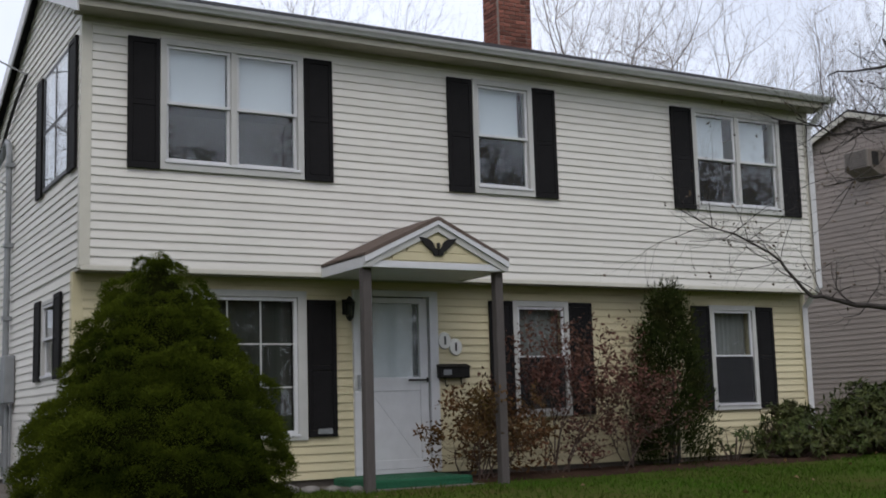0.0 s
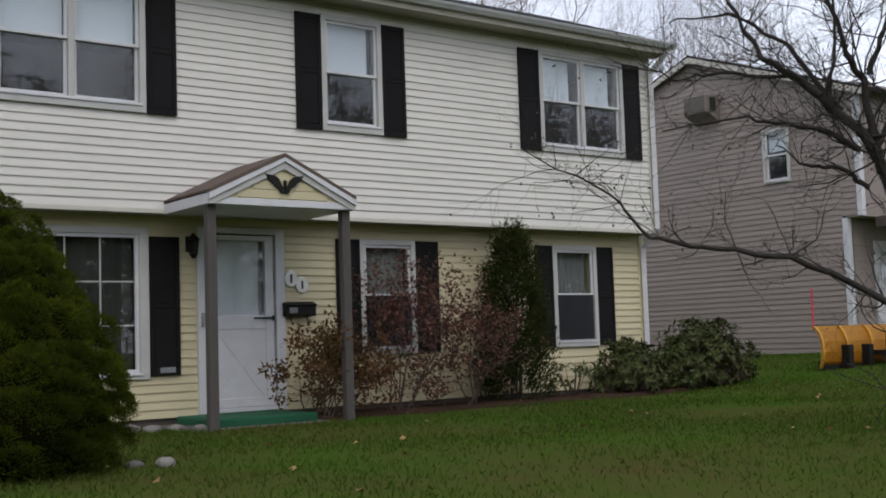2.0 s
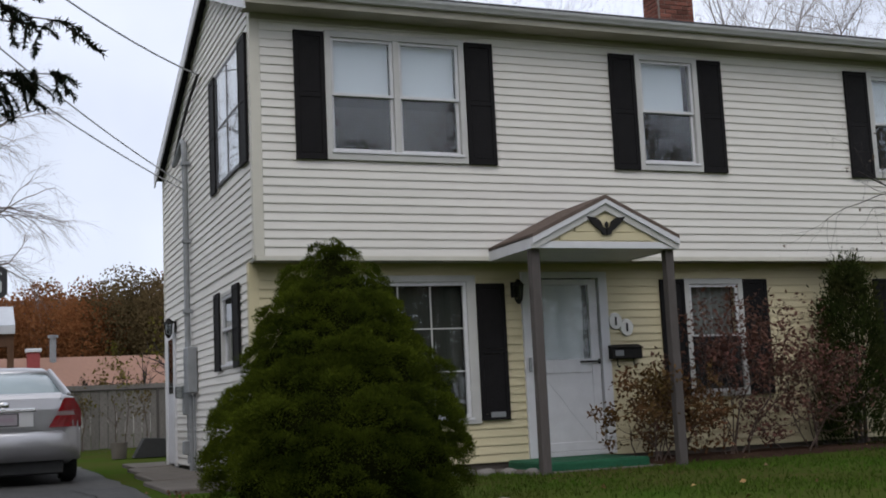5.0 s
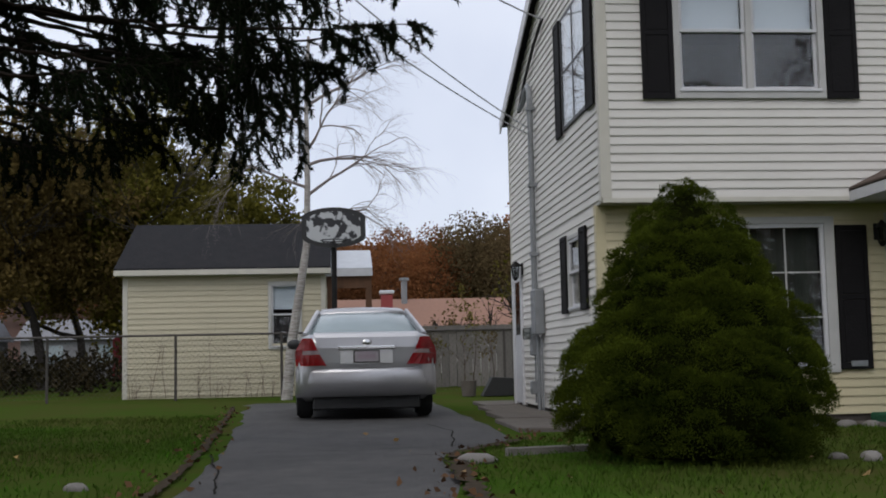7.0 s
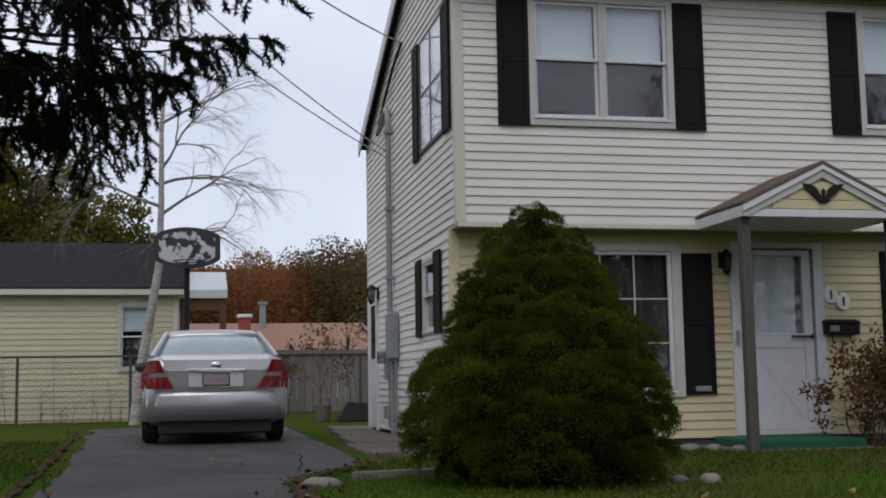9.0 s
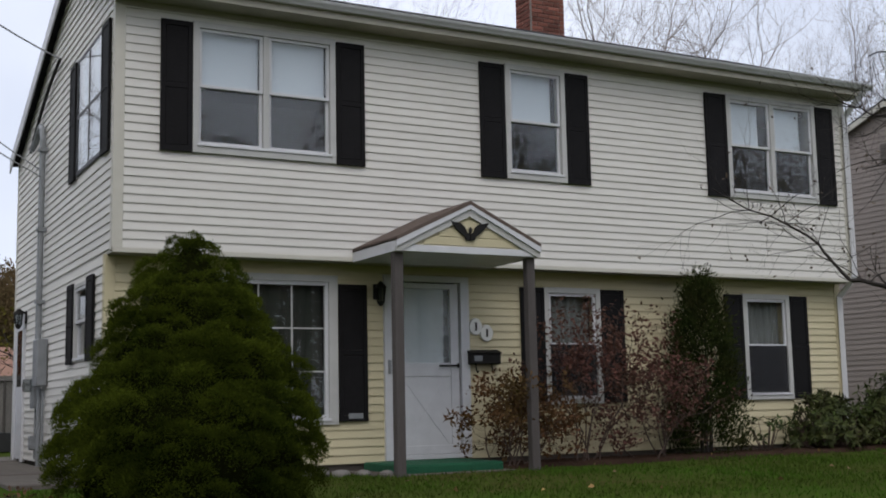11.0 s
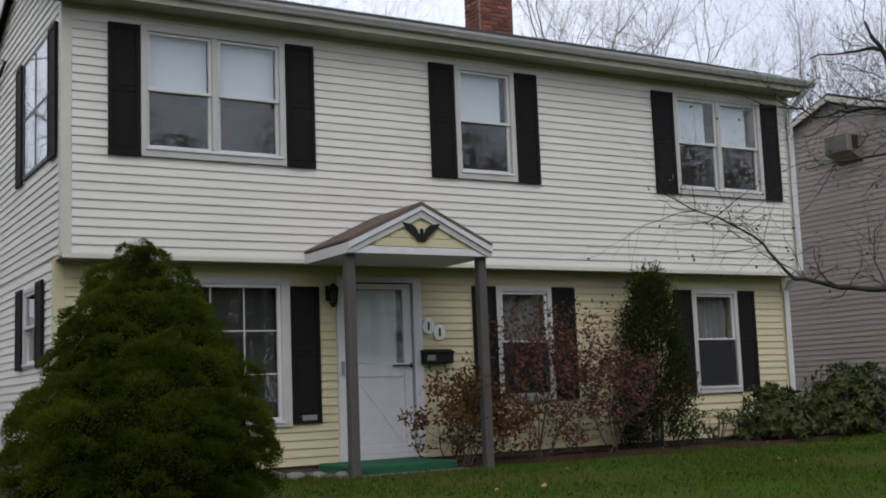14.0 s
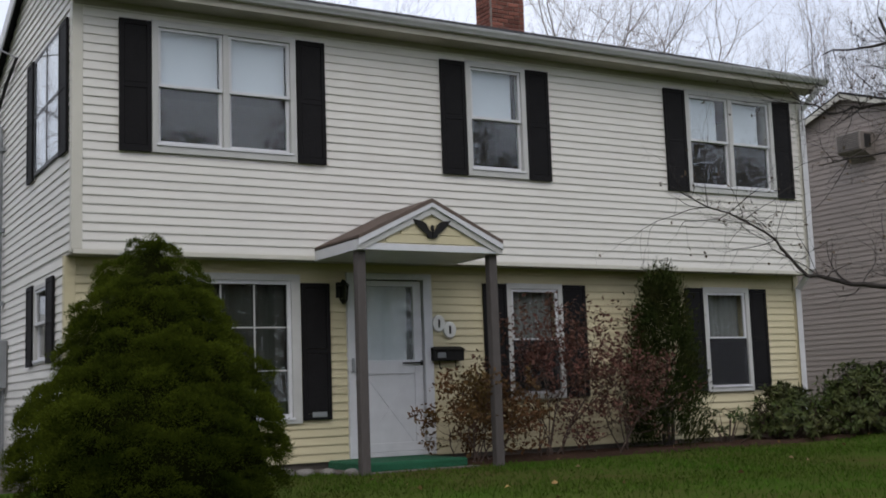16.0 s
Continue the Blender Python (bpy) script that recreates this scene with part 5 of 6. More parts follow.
rp_ = [(0.23 * math.cos(i * math.pi / 10), -0.38 + 0.23 * math.sin(i * math.pi / 10), 2.92) for i in range(21)]
for a, b in zip(rp_, rp_[1:]):
    rod(hoop_ring, a, b, 0.01, sides=6)
rod(hoop_ring, (0, -0.15, 2.92), (0, 0.0, 2.96), 0.02)
part("rim", hoop_ring, IRON, hoop)

# ---- plank fence and roof beyond ----
PLANK = mat("weathered_grey_plank", (0.20, 0.185, 0.17), (0.13, 0.12, 0.11), 8, 0.9, 0.4, 40, rand=0.2, stretch=(4, 4, 0.4))
pf = thing("plank_fence", (-3.4, 17.5, 0.5), label="weathered grey wooden plank fence", category="fence")
pm = bpy.data.meshes.new("plank")
boxes((0, 0.19, 0, 0.03, 0, 1.5), bevel=0.006).to_mesh(pm)
pm.materials.append(PLANK)
for i in range(56):
    o = new("plank", pm)
    o.parent = pf
    o.matrix_basis = pose(i * 0.2, 0.01 * (i % 3), 0.01 * ((i * 7) % 5))
each("rail", ((0, 11.2, 0.035, 0.09, 1.1, 1.2), (0, 11.2, -0.06, 0.0, 1.46, 1.56)), PLANK, pf)
PINK_ROOF = mat("faded_salmon_shingle", (0.27, 0.145, 0.10), (0.22, 0.12, 0.085), 6, 0.9, 0.3, 30)
far = thing("far_house", (1.5, 47, 0.5), label="distant low house with a faded salmon roof", category="house")
part("wall", boxes((-6, 4.4, 0, 7, 0, 2.1)), SIDING, far)
part("roof", prism(bmesh.new(), [(-0.4, 2.05), (-0.4, 2.2), (3.5, 3.95), (7.4, 2.2), (7.4, 2.05), (3.5, 3.8)], -4.7, 6.3), PINK_ROOF, far).matrix_basis = pose(0, 0, 0, 0, 0, 90)
ch = part("chimney", boxes((-2.1, -1.5, 1.0, 1.6, 2.4, 4.1), bevel=0.02), mat("painted_red_brick", (0.30, 0.06, 0.06), (0.24, 0.05, 0.05), 8, 0.9), far)
part("chimney_cap", boxes((-2.18, -1.42, 0.92, 1.68, 4.1, 4.28), bevel=0.03), TRIM, ch)
part("vent_pipe", rod(rod(bmesh.new(), (-0.8, 3, 3.4), (-0.8, 3, 4.9), 0.16), (-0.8, 3, 4.9), (-0.8, 3, 5.05), 0.26), GREY_METAL, far)
# white greyed down: shade under the far trees is put into this colour
FAR_WALL = mat("tree_shaded_white_siding", (0.24, 0.24, 0.25), (0.18, 0.18, 0.19), 4, 0.8, spec=0.1)
for x in (-8.0, -16.0):
    fh = thing("far_house", (-9.0 + x, 56 + x * 0.2, 0.5), label="distant small white house among trees", category="house")
    part("wall", boxes((-3.2, 3.2, 0, 5, 0, 2.3)), FAR_WALL, fh)
    part("roof", prism(bmesh.new(), [(-0.3, 2.2), (2.5, 3.4), (5.3, 2.2)], -3.5, 3.5), FAR_WALL, fh).matrix_basis = pose(0, 0, 0, 0, 0, 90)
    for wx in (-1.8, 0.9):
        part("window", boxes((wx, wx + 0.9, -0.03, 0.0, 0.9, 1.9)), CAR_GLASS, fh)
rb = thing("far_barn", (-11.6, 42, 0.5), label="distant small dark red barn", category="barn")
part("wall", prism(bmesh.new(), [(-1.3, 0), (1.3, 0), (1.3, 1.9), (0, 3.0), (-1.3, 1.9)], 0, 4), mat("barn_red", (0.22, 0.02, 0.025), (0.17, 0.018, 0.02), 6, 0.85), rb)

tub = part("black_tub", prism(bmesh.new(), [(0.0, 0.5), (0.72, 0.5), (0.66, 0.83), (0.2, 0.86)], 10.7, 11.1), BLACK_PLASTIC)
tagged(tub, "black plastic tub beside the house corner", "tub")
bk = rod(bmesh.new(), (-0.25, 10.9, 0.5), (-0.25, 10.9, 0.8), 0.13, 0.16, 16)
tagged(part("grey_bucket", bk, CONCRETE), "grey plastic bucket by the back corner", "bucket")

# ---- neighbour's taupe house ----
TAUPE = mat("taupe_vinyl", (0.26, 0.215, 0.19), (0.22, 0.185, 0.165), 2, 0.6, 0.1, 50, rand=0.05, stretch=(0.5, 0.5, 5))
nb = thing("neighbour_house", (16.0, 0.45, 0), label="taupe vinyl-sided two-storey neighbouring house", category="house")
NZ, NE, NP, ND = 0.80, 5.75, 6.95, 6.8
NW = pose(0, 0, 0, 0, 0, -90)
n_holes = [(-1.72, -1.18, 4.17, 5.13)]
nw_wall = wall_sheet("wall", -ND, 0, NZ, NE, n_holes, 0.15, TAUPE, nb, NW)
part("gable", prism(bmesh.new(), [(-ND, NE), (0, NE), (-ND / 2, NP)], 0, 0.15), TAUPE, nb).matrix_basis = NW


def n_span(z):
    k = max(0.0, (z - NE) / (NP - NE)) * ND / 2
    return minus(-ND + k, -0.09 - k, [(-1.76, -1.14, 4.12, 5.18)], z)


siding(nw_wall, n_span, NZ + 0.05, NP - 0.05, 0.105, TAUPE)
each("wall", ((0, 10, 0, 0.15, NZ, NE), (9.85, 10, 0.15, ND, NZ, NE), (0, 10, ND - 0.15, ND, NZ, NE)), TAUPE, nb)
n_up = wall_sheet("wall", 0, 0.32, 3.32, NE, [], 0.15, TAUPE, nb, NW)
siding(n_up, lambda z: [(-0.088, 0.24)], 3.34, NE - 0.02, 0.105, TAUPE)
each("wall", ((0.15, 10, -0.32, -0.17, 3.32, NE), (9.85, 10, -0.17, 0.0, 3.32, NE)), TAUPE, nb)
part("soffit", boxes((0.0, 10, -0.32, 0.0, 3.304, 3.318)), SOFFIT, nb)
each("corner_board", ((-0.02, 0.0, 0, 0.09, NZ, 3.3), (-0.02, 0.09, -0.022, 0.0, NZ, 3.3), (-0.022, -0.002, -0.32, -0.24, 3.32, NE), (-0.022, 0.09, -0.342, -0.32, 3.32, NE)), TRIM, nb)
part("foundation", boxes((0.02, 9.9, 0.02, ND - 0.02, 0.3, NZ)), CONCRETE, nb)
for a, b in (((-0.62, NE - 0.22), (ND / 2, NP)), ((ND / 2, NP), (ND + 0.35, NE - 0.12))):
    bm = prism(bmesh.new(), [(a[0], a[1]), (b[0], b[1]), (b[0], b[1] + 0.07), (a[0], a[1] + 0.07)], -10.15, 0.15)
    part("roof", bm, SHINGLE, nb).matrix_basis = pose(0, 0, 0, 0, 0, 90)
    bm = prism(bmesh.new(), [(a[0], a[1] - 0.09), (b[0], b[1] - 0.09), (b[0], b[1] + 0.02), (a[0], a[1] + 0.02)], 0.152, 0.175)
    part("rake_board", bm, CREAM_TRIM, nb).matrix_basis = pose(0, 0, 0, 0, 0, 90)
sash_window(nb, -1.76, 4.12, 0.62, 1.06, NW, 1, 0.4, casing=0.06)
# added dark sheet: stands for the neighbour's unlit rooms
part("dark_room_back", boxes((0.5, 0.55, 0.3, ND - 0.3, NZ, NE)), DARK, nb)
ac = thing("air_conditioner", (15.98, 3.5, 5.70), -90, "beige window air conditioner on the neighbour's wall", "air conditioner")
AC_M = mat("beige_ac_metal", (0.20, 0.17, 0.15), (0.16, 0.14, 0.125), 10, 0.6)
part("body", boxes((-0.29, 0.29, -0.42, 0, 0.0, 0.37), bevel=0.015), AC_M, ac)
part("grille", boxes((-0.26, 0.26, -0.428, -0.422, 0.03, 0.34)), mat("ac_grille", (0.10, 0.085, 0.075), (0.07, 0.06, 0.055), 40, 0.7), ac)
for i in range(7):
    part("slat", boxes((-0.26, 0.26, -0.434, -0.4285, 0.06 + i * 0.04, 0.072 + i * 0.04)), AC_M, ac)
part("side_vent", boxes((0.292, 0.298, -0.30, -0.12, 0.05, 0.32)), BLACK_PLASTIC, ac)
part("bracket", prism(bmesh.new(), [(0.0, 0.0), (-0.36, 0.0), (0.0, -0.18)], -0.3, 0.3), AC_M, ac).matrix_basis = pose(0, 0, 0, 0, 0, 90)
# neighbour's entry bay
bay = part("entry_hood", boxes((0.35, 6, -1.3, -0.345, 3.1, 3.3), (0.35, 6, -1.3, -1.26, 2.95, 3.3), bevel=0.01), mat("brown_hood", (0.06, 0.045, 0.04), (0.09, 0.07, 0.06), 12, 0.8), nb)
nd = part("garage_door", boxes((0.75, 3.6, -0.05, 0, NZ, 2.9), bevel=0.01), TRIM, nb, "white panelled garage door")
for i in range(4):
    part("pane", boxes((0.9 + i * 0.66, 1.45 + i * 0.66, -0.062, -0.053, 2.15, 2.5)), CAR_GLASS, nd)
    for z in (0.95, 1.55):
        part("panel", boxes((0.9 + i * 0.66, 1.45 + i * 0.66, -0.062, -0.053, z, z + 0.45), bevel=0.004), TRIM, nd)

# ---- yellow snow plough ----
YEL = mat("yellow_plough_paint", (0.55, 0.26, 0.02), (0.42, 0.19, 0.02), 9, 0.45, 0.2, 40)
gz = 0.69
plough = thing("snow_plough", (13.15, -1.05, gz), -14, "yellow steel snow plough blade parked on the lawn", "snow plough")
prof = [(0.10, 0.0), (0.03, 0.1), (0.0, 0.25), (0.02, 0.42), (0.09, 0.57), (0.19, 0.66)]
bm = bmesh.new()
for i, (dx, s) in enumerate(((0, 1),)):
    a = [[bm.verts.new((x, y, z)) for y, z in prof] for x in np.linspace(-0.2, 1.9, 9)]
    for p0, p1 in zip(a, a[1:]):
        for k in range(5):
            bm.faces.new((p0[k], p0[k + 1], p1[k + 1], p1[k]))
bmesh.ops.solidify(bm, geom=bm.faces[:], thickness=0.02)
part("blade", bm, YEL, plough)
for x in (-0.18, 0.3, 0.8, 1.3, 1.86):
    part("rib", prism(bmesh.new(), [(y - 0.055, z) for y, z in prof] + [(y, z) for y, z in prof[::-1]], -x - 0.02, -x + 0.02), YEL, plough).matrix_basis = pose(0, 0, 0, 0, 0, 90)
part("cutting_edge", boxes((-0.2, 1.9, 0.06, 0.09, -0.03, 0.12)), IRON, plough)
for x in (0.2, 0.6):
    part("shoe", boxes((x, x + 0.1, -0.16, 0.02, -0.02, 0.36), bevel=0.01), IRON, plough)
each("push_bar", ((0.7, 1.9, -0.5, -0.05, 0.18, 0.26), (0.9, 1.0, -1.2, -0.1, 0.15, 0.25), (1.6, 1.7, -1.2, -0.1, 0.15, 0.25)), IRON, plough)
part("ram", rod(bmesh.new(), (1.2, -0.8, 0.3), (1.4, -0.05, 0.45), 0.04), GREY_METAL, plough)
part("marker_rod", rod(bmesh.new(), (-0.17, 0.19, 0.6), (-0.14, 0.22, 1.25), 0.016, 0.013), mat("red_marker", (0.6, 0.03, 0.05), (0.5, 0.025, 0.04), 10, 0.4), plough, "red plastic marker rod")

# ---- bare tree beside the lawn ----
rng = np.random.default_rng(8)
tree = thing("bare_tree", (6.12, -7.235, ground_z(6.05, -7.15)), label="bare crab-apple tree with tangled dark branches", category="tree")
TB = np.array([6.05, -7.15, ground_z(6.05, -7.15)])
segs, tips, mids = [], [], []


def limb(points, r0, r1, twigs, size, depth=2):
    """A wandering main limb through a few turning points, with twigs along it."""
    P = [np.array(p, float) for p in points]
    fine = []
    for a, b in zip(P, P[1:]):
        for k in range(5):
            fine.append(a + (b - a) * k / 5 + (0.012 * rng.normal(size=3) if k else 0))
    fine.append(P[-1])
    n = len(fine) - 1
    for k in range(n):
        ra, rb = r0 + (r1 - r0) * k / n, r0 + (r1 - r0) * (k + 1) / n
        segs.append((fine[k] - TB, fine[k + 1] - TB, ra, rb))
        for _ in range(rng.poisson(twigs / n)):
            d = unit(fine[k + 1] - fine[k])
            e = unit(d * 0.5 + 0.8 * rng.normal(size=3) + np.array([0, 0, 0.35]))
            grow(rng, fine[k] - TB, e, size * rng.uniform(0.5, 1.3), max(0.0035, rb * rng.uniform(0.2, 0.36)), depth, segs, tips, 0.22, (1, 3), 0.08, 0.66, 0.65, 4)


limb([TB + (0, 0, -0.1), (5.95, -7.05, 1.2), (5.62, -6.8, 2.35), (5.38, -6.67, 2.87), (4.99, -6.41, 3.28), (4.78, -6.26, 3.43), (4.55, -6.1, 4.0)], 0.075, 0.012, 44, 0.55)
limb([(5.95, -7.05, 1.2), (5.58, -6.69, 1.51), (4.99, -6.27, 1.88), (4.43, -5.85, 1.98), (4.12, -5.61, 2.06), (3.87, -5.45, 2.41), (3.31, -5.05, 2.8)], 0.034, 0.004, 56, 0.42)
limb([(5.22, -6.56, 3.03), (5.23, -6.6, 3.36), (5.2, -6.67, 4.3)], 0.024, 0.008, 26, 0.5)
limb([(5.55, -6.75, 2.5), (5.44, -6.72, 3.2), (5.29, -6.66, 3.52), (5.05, -6.5, 4.3)], 0.042, 0.012, 36, 0.5)
limb([(5.45, -6.76, 3.27), (5.53, -6.86, 3.61), (5.62, -7.0, 4.5)], 0.03, 0.01, 18, 0.5)
limb([(5.41, -6.67, 2.69), (5.2, -6.53, 2.84), (4.93, -6.32, 2.92), (4.65, -6.12, 2.97), (4.18, -5.74, 2.89)], 0.028, 0.004, 46, 0.42)
limb([(5.5, -6.66, 2.4), (5.27, -6.56, 2.56), (5.07, -6.4, 2.59), (4.89, -6.27, 2.75)], 0.024, 0.005, 18, 0.34)
limb([(4.99, -6.41, 3.28), (4.6, -6.0, 3.35), (4.35, -5.8, 3.3), (4.1, -5.6, 3.45)], 0.017, 0.004, 40, 0.42)
limb([(5.3, -6.6, 3.0), (5.0, -6.35, 3.55), (4.6, -6.1, 3.8), (4.25, -5.8, 3.75)], 0.024, 0.005, 34, 0.42)
tube_mesh("branchwork", segs, BARK, tree, sides=4)
tp = np.array([t[0] for t in tips])
near_tip = tp[(tp[:, 2] + TB[2] < 2.95) & (tp[:, 0] + TB[0] < 4.4)]
k = 110
C = near_tip[rng.integers(0, len(near_tip), k)] if len(near_tip) else tp[:k]
leaf_mesh("foliage", np.concatenate([C, tp[rng.integers(0, len(tp), 260)]]), rng.normal(size=(k + 260, 3)) + np.array([0, 0, -0.6]), 0.035, 0.02, mat("withered_leaf", (0.06, 0.045, 0.025), (0.09, 0.05, 0.025), 3, 0.8, island=0.4), rng, tree)


# ---- pale bare trees behind the house ----
def bare_tree(name, x, y, h, seed, bark, label, r=0.11, depth=4, spread=0.62, lean=(0, 0), steps=5, first=0.42):
    rng = np.random.default_rng(seed)
    root = thing(name, (x, y, ground_z(x, y)), label=label, category="tree", group="bare trees")
    segs, tips = [], []
    grow(rng, (0, 0, -0.2), (lean[0], lean[1], 1.0), h * first, r, depth, segs, tips, 0.15, (3, 4), 0.09, 0.62, spread, steps)
    tube_mesh("branchwork", segs, bark, root, sides=3)
    return root


BL = "tall bare birch with pale fine twigs"
for i, (x, y, h) in enumerate(((9.5, 17.5, 17), (12.8, 17.0, 17), (15.6, 15.5, 18), (18.0, 14.5, 17), (20.3, 13.0, 17), (22.8, 15.5, 15), (23.5, 9.5, 14), (27, 12, 14), (14.0, 20.5, 18))):
    bare_tree("birch_tree", x, y, h, 40 + i, TWIG_FAR, BL, 0.11)

# leaning birch by the driveway
rng = np.random.default_rng(5)
birch = thing("birch_tree", (-3.78, 11.3, ground_z(-3.9, 11.3)), label="leaning white-barked birch with drooping bare twigs", category="tree")
segs, tips = [], []
pts = [(0, 0, -0.1), (0.1, -0.05, 1.0), (0.28, -0.1, 2.1), (0.42, -0.1, 3.0), (0.45, -0.1, 4.2), (0.44, -0.1, 5.6), (0.5, -0.1, 7.2)]
for k, (a, b) in enumerate(zip(pts, pts[1:])):
    segs.append((np.array(a), np.array(b), 0.115 - 0.014 * k, 0.115 - 0.014 * (k + 1)))
tube_mesh("trunk", segs, BARK_PALE, birch, sides=10)
segs = []
for z, d in ((4.0, (1, 0, 0.75)), (4.15, (-1, -0.2, 0.35)), (4.6, (1, 0.2, 0.4)), (4.9, (0.6, -0.3, 0.8)), (5.3, (-0.7, 0.2, 0.6)), (5.8, (0.8, 0.1, 0.5)), (3.2, (0.7, -0.3, 0.5))):
    grow(rng, (0.45, -0.1, z), d, 1.35, 0.034, 3, segs, tips, 0.13, (2, 3), -0.09, 0.68, 0.4, 5)
tube_mesh("branchwork", segs, TWIG_FAR, birch, sides=4)

# ---- hanging boughs of the big spruce over the drive ----
rng = np.random.default_rng(17)
sp = thing("norway_spruce", (-6.7, -2.7, ground_z(-6.7, -2.7)), label="large dark spruce with drooping boughs", category="spruce")
tube_mesh("trunk", [((0, 0, -0.2), (0, 0, 4), 0.28, 0.22), ((0, 0, 4), (0, 0, 9.5), 0.22, 0.05)], BARK, sp, sides=12)
segs, C, D = [], [], []


def spray(p, d, length):
    """A hanging branchlet with short needle tufts all along it."""
    n = max(3, int(length / 0.05))
    q = np.array(p, float)
    d = unit(np.array(d, float))
    for i in range(n):
        q2 = q + d * length / n
        segs.append((q, q2, 0.006, 0.005))
        k = 20
        e = unit(d * 1.0 + 0.6 * rng.normal(size=(k, 3)))
        C.append(q + (q2 - q) * rng.uniform(0, 1, (k, 1)))
        D.append(e)
        q = q2
        d = unit(d + 0.12 * rng.normal(size=3) + np.array([0, 0, -0.28]))
        if length > 0.28 and i % 3 == 1:
            spray(q, d + 0.9 * rng.normal(size=3) * np.array([1, 1, 0.3]), length * rng.uniform(0.25, 0.45))


for k in range(30):
    reach = 1.5 + 3.35 * ((k * 0.618) % 1.0) ** 0.85
    az = radians(rng.uniform(-26, 24))
    tip_z = 2.28 + 0.33 * (reach - 1.5) + (rng.uniform(0.0, 0.12) if k % 2 == 0 else rng.uniform(0.2, 1.3))
    z0 = tip_z + rng.uniform(0.5, 1.0)
    A, B_ = np.array([0, 0, z0]), np.array([reach * math.cos(az), reach * math.sin(az), tip_z])
    mid = A + (B_ - A) * 0.6
    mid[2] = tip_z - rng.uniform(0.0, 0.25)
    n, off = 30, rng.uniform(0, 9)
    p = A
    for i in range(n):
        f = (i + 1) / n
        q = A * (1 - f) ** 2 + mid * 2 * f * (1 - f) + B_ * f * f + 0.012 * rng.normal(size=3)
        segs.append((p, q, 0.03 * (1 - i / n) + 0.005, 0.03 * (1 - (i + 1) / n) + 0.005))
        d = unit(q - p)
        p = q
        dens = max(0.0, 0.62 + 1.7 * noise.noise((i * 0.22 + off, k * 3.1, 0)))
        if f * reach < 1.9:
            dens *= 0.3
        if f * reach > 0.7:
            for _ in range(rng.poisson(3.0 * dens)):
                side = rng.normal(size=3) * np.array([0.6, 0.6, 0.15]) + d * 0.5
                ln = rng.uniform(0.20, 0.48) * (1.15 - 0.4 * f)
                if f < 0.85 and noise.noise((p[0] * 1.9, p[1] * 0.7, 3.3)) > 0.14 and rng.uniform() < 0.55:
                    ln = rng.uniform(0.45, 0.95)
                spray(p, side + np.array([0, 0, -0.55 if f < 0.85 else -0.15]), ln)
    spray(p, d, 0.22)
near_c, near_d = np.concatenate(C), np.concatenate(D)
C, D = [], []
# unseen boughs behind the trunk, added to throw shade on the lawn
for k in range(54):
    az = radians(rng.uniform(115, 245))
    z0 = 2.9 + 6.0 * (k / 54)
    ln = 3.4 * (1 - 0.75 * k / 54)
    d = np.array([math.cos(az), math.sin(az), 0.0])
    segs.append((np.array([0, 0, z0]), np.array([0, 0, z0]) + d * ln - np.array([0, 0, 0.25]), 0.035, 0.008))
    m = int(650 * ln / 3)
    s = rng.uniform(0.15, 1.0, (m, 1))
    C.append(np.array([0, 0, z0]) + d * ln * s + rng.normal(size=(m, 3)) * np.array([0.22, 0.22, 0.10]) - np.array([0, 0, 0.35]) * s * rng.uniform(0, 1.4, (m, 1)))
    D.append(unit(d + np.array([0, 0, -0.8]) + 0.6 * rng.normal(size=(m, 3))))
leaf_mesh("unseen_shade_foliage", np.concatenate(C), np.concatenate(D), 0.16, 0.05, NEEDLE_DARK, rng, sp)
C, D = [near_c], [near_d]
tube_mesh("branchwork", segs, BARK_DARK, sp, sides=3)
leaf_mesh("foliage", np.concatenate(C), np.concatenate(D), 0.046, 0.0105, NEEDLE_DARK, rng, sp)


# ---- leafy trees beyond the garage and the wooded hill ----
def crown_tree(name, x, y, h, w, n, material, seed, label, leaf=0.22, base=0.12):
    rng = np.random.default_rng(seed)
    root = thing(name, (x, y, ground_z(x, y)), label=label, category="tree")
    segs, tips, mids = [], [], []
    grow(rng, (0, 0, -0.2), (0, 0, 1), h * 0.38, 0.2, 3, segs, tips, 0.12, (3, 4), 0.1, 0.68, 0.6, 4, mids)
    tube_mesh("trunk", segs, BARK, root, sides=5)
    c = []
    for _ in range(110):
        v = unit(rng.normal(size=3))
        c.append(np.array([0, 0, h * (base + (1 - base) / 2)]) + v * rng.uniform(0.3, 1.0) * np.array([w / 2, w / 2, h * (1 - base) / 2]))
    c = np.array(c)
    P = c[rng.integers(0, len(c), n)] + rng.normal(size=(n, 3)) * w * 0.05
    leaf_mesh("crown", P, rng.normal(size=(n, 3)), leaf, leaf * 0.6, material, rng, root)
    return root


YG = mat("yellow_green_leaf", (0.135, 0.115, 0.018), (0.070, 0.072, 0.015), 0.35, 0.8, island=0.4, trans=0.3, spec=0.05)
OLIVE = mat("olive_brown_leaf", (0.125, 0.084, 0.027), (0.080, 0.066, 0.020), 0.35, 0.8, island=0.4, trans=0.35, spec=0.05)
RUST = mat("rust_orange_leaf", (0.25, 0.10, 0.038), (0.18, 0.082, 0.036), 0.1, 0.85, island=0.2, trans=0.45, spec=0.05)
BROWNISH = mat("bare_wood_brown", (0.15, 0.088, 0.070), (0.11, 0.076, 0.062), 0.08, 0.9, island=0.2, trans=0.4, spec=0.05)
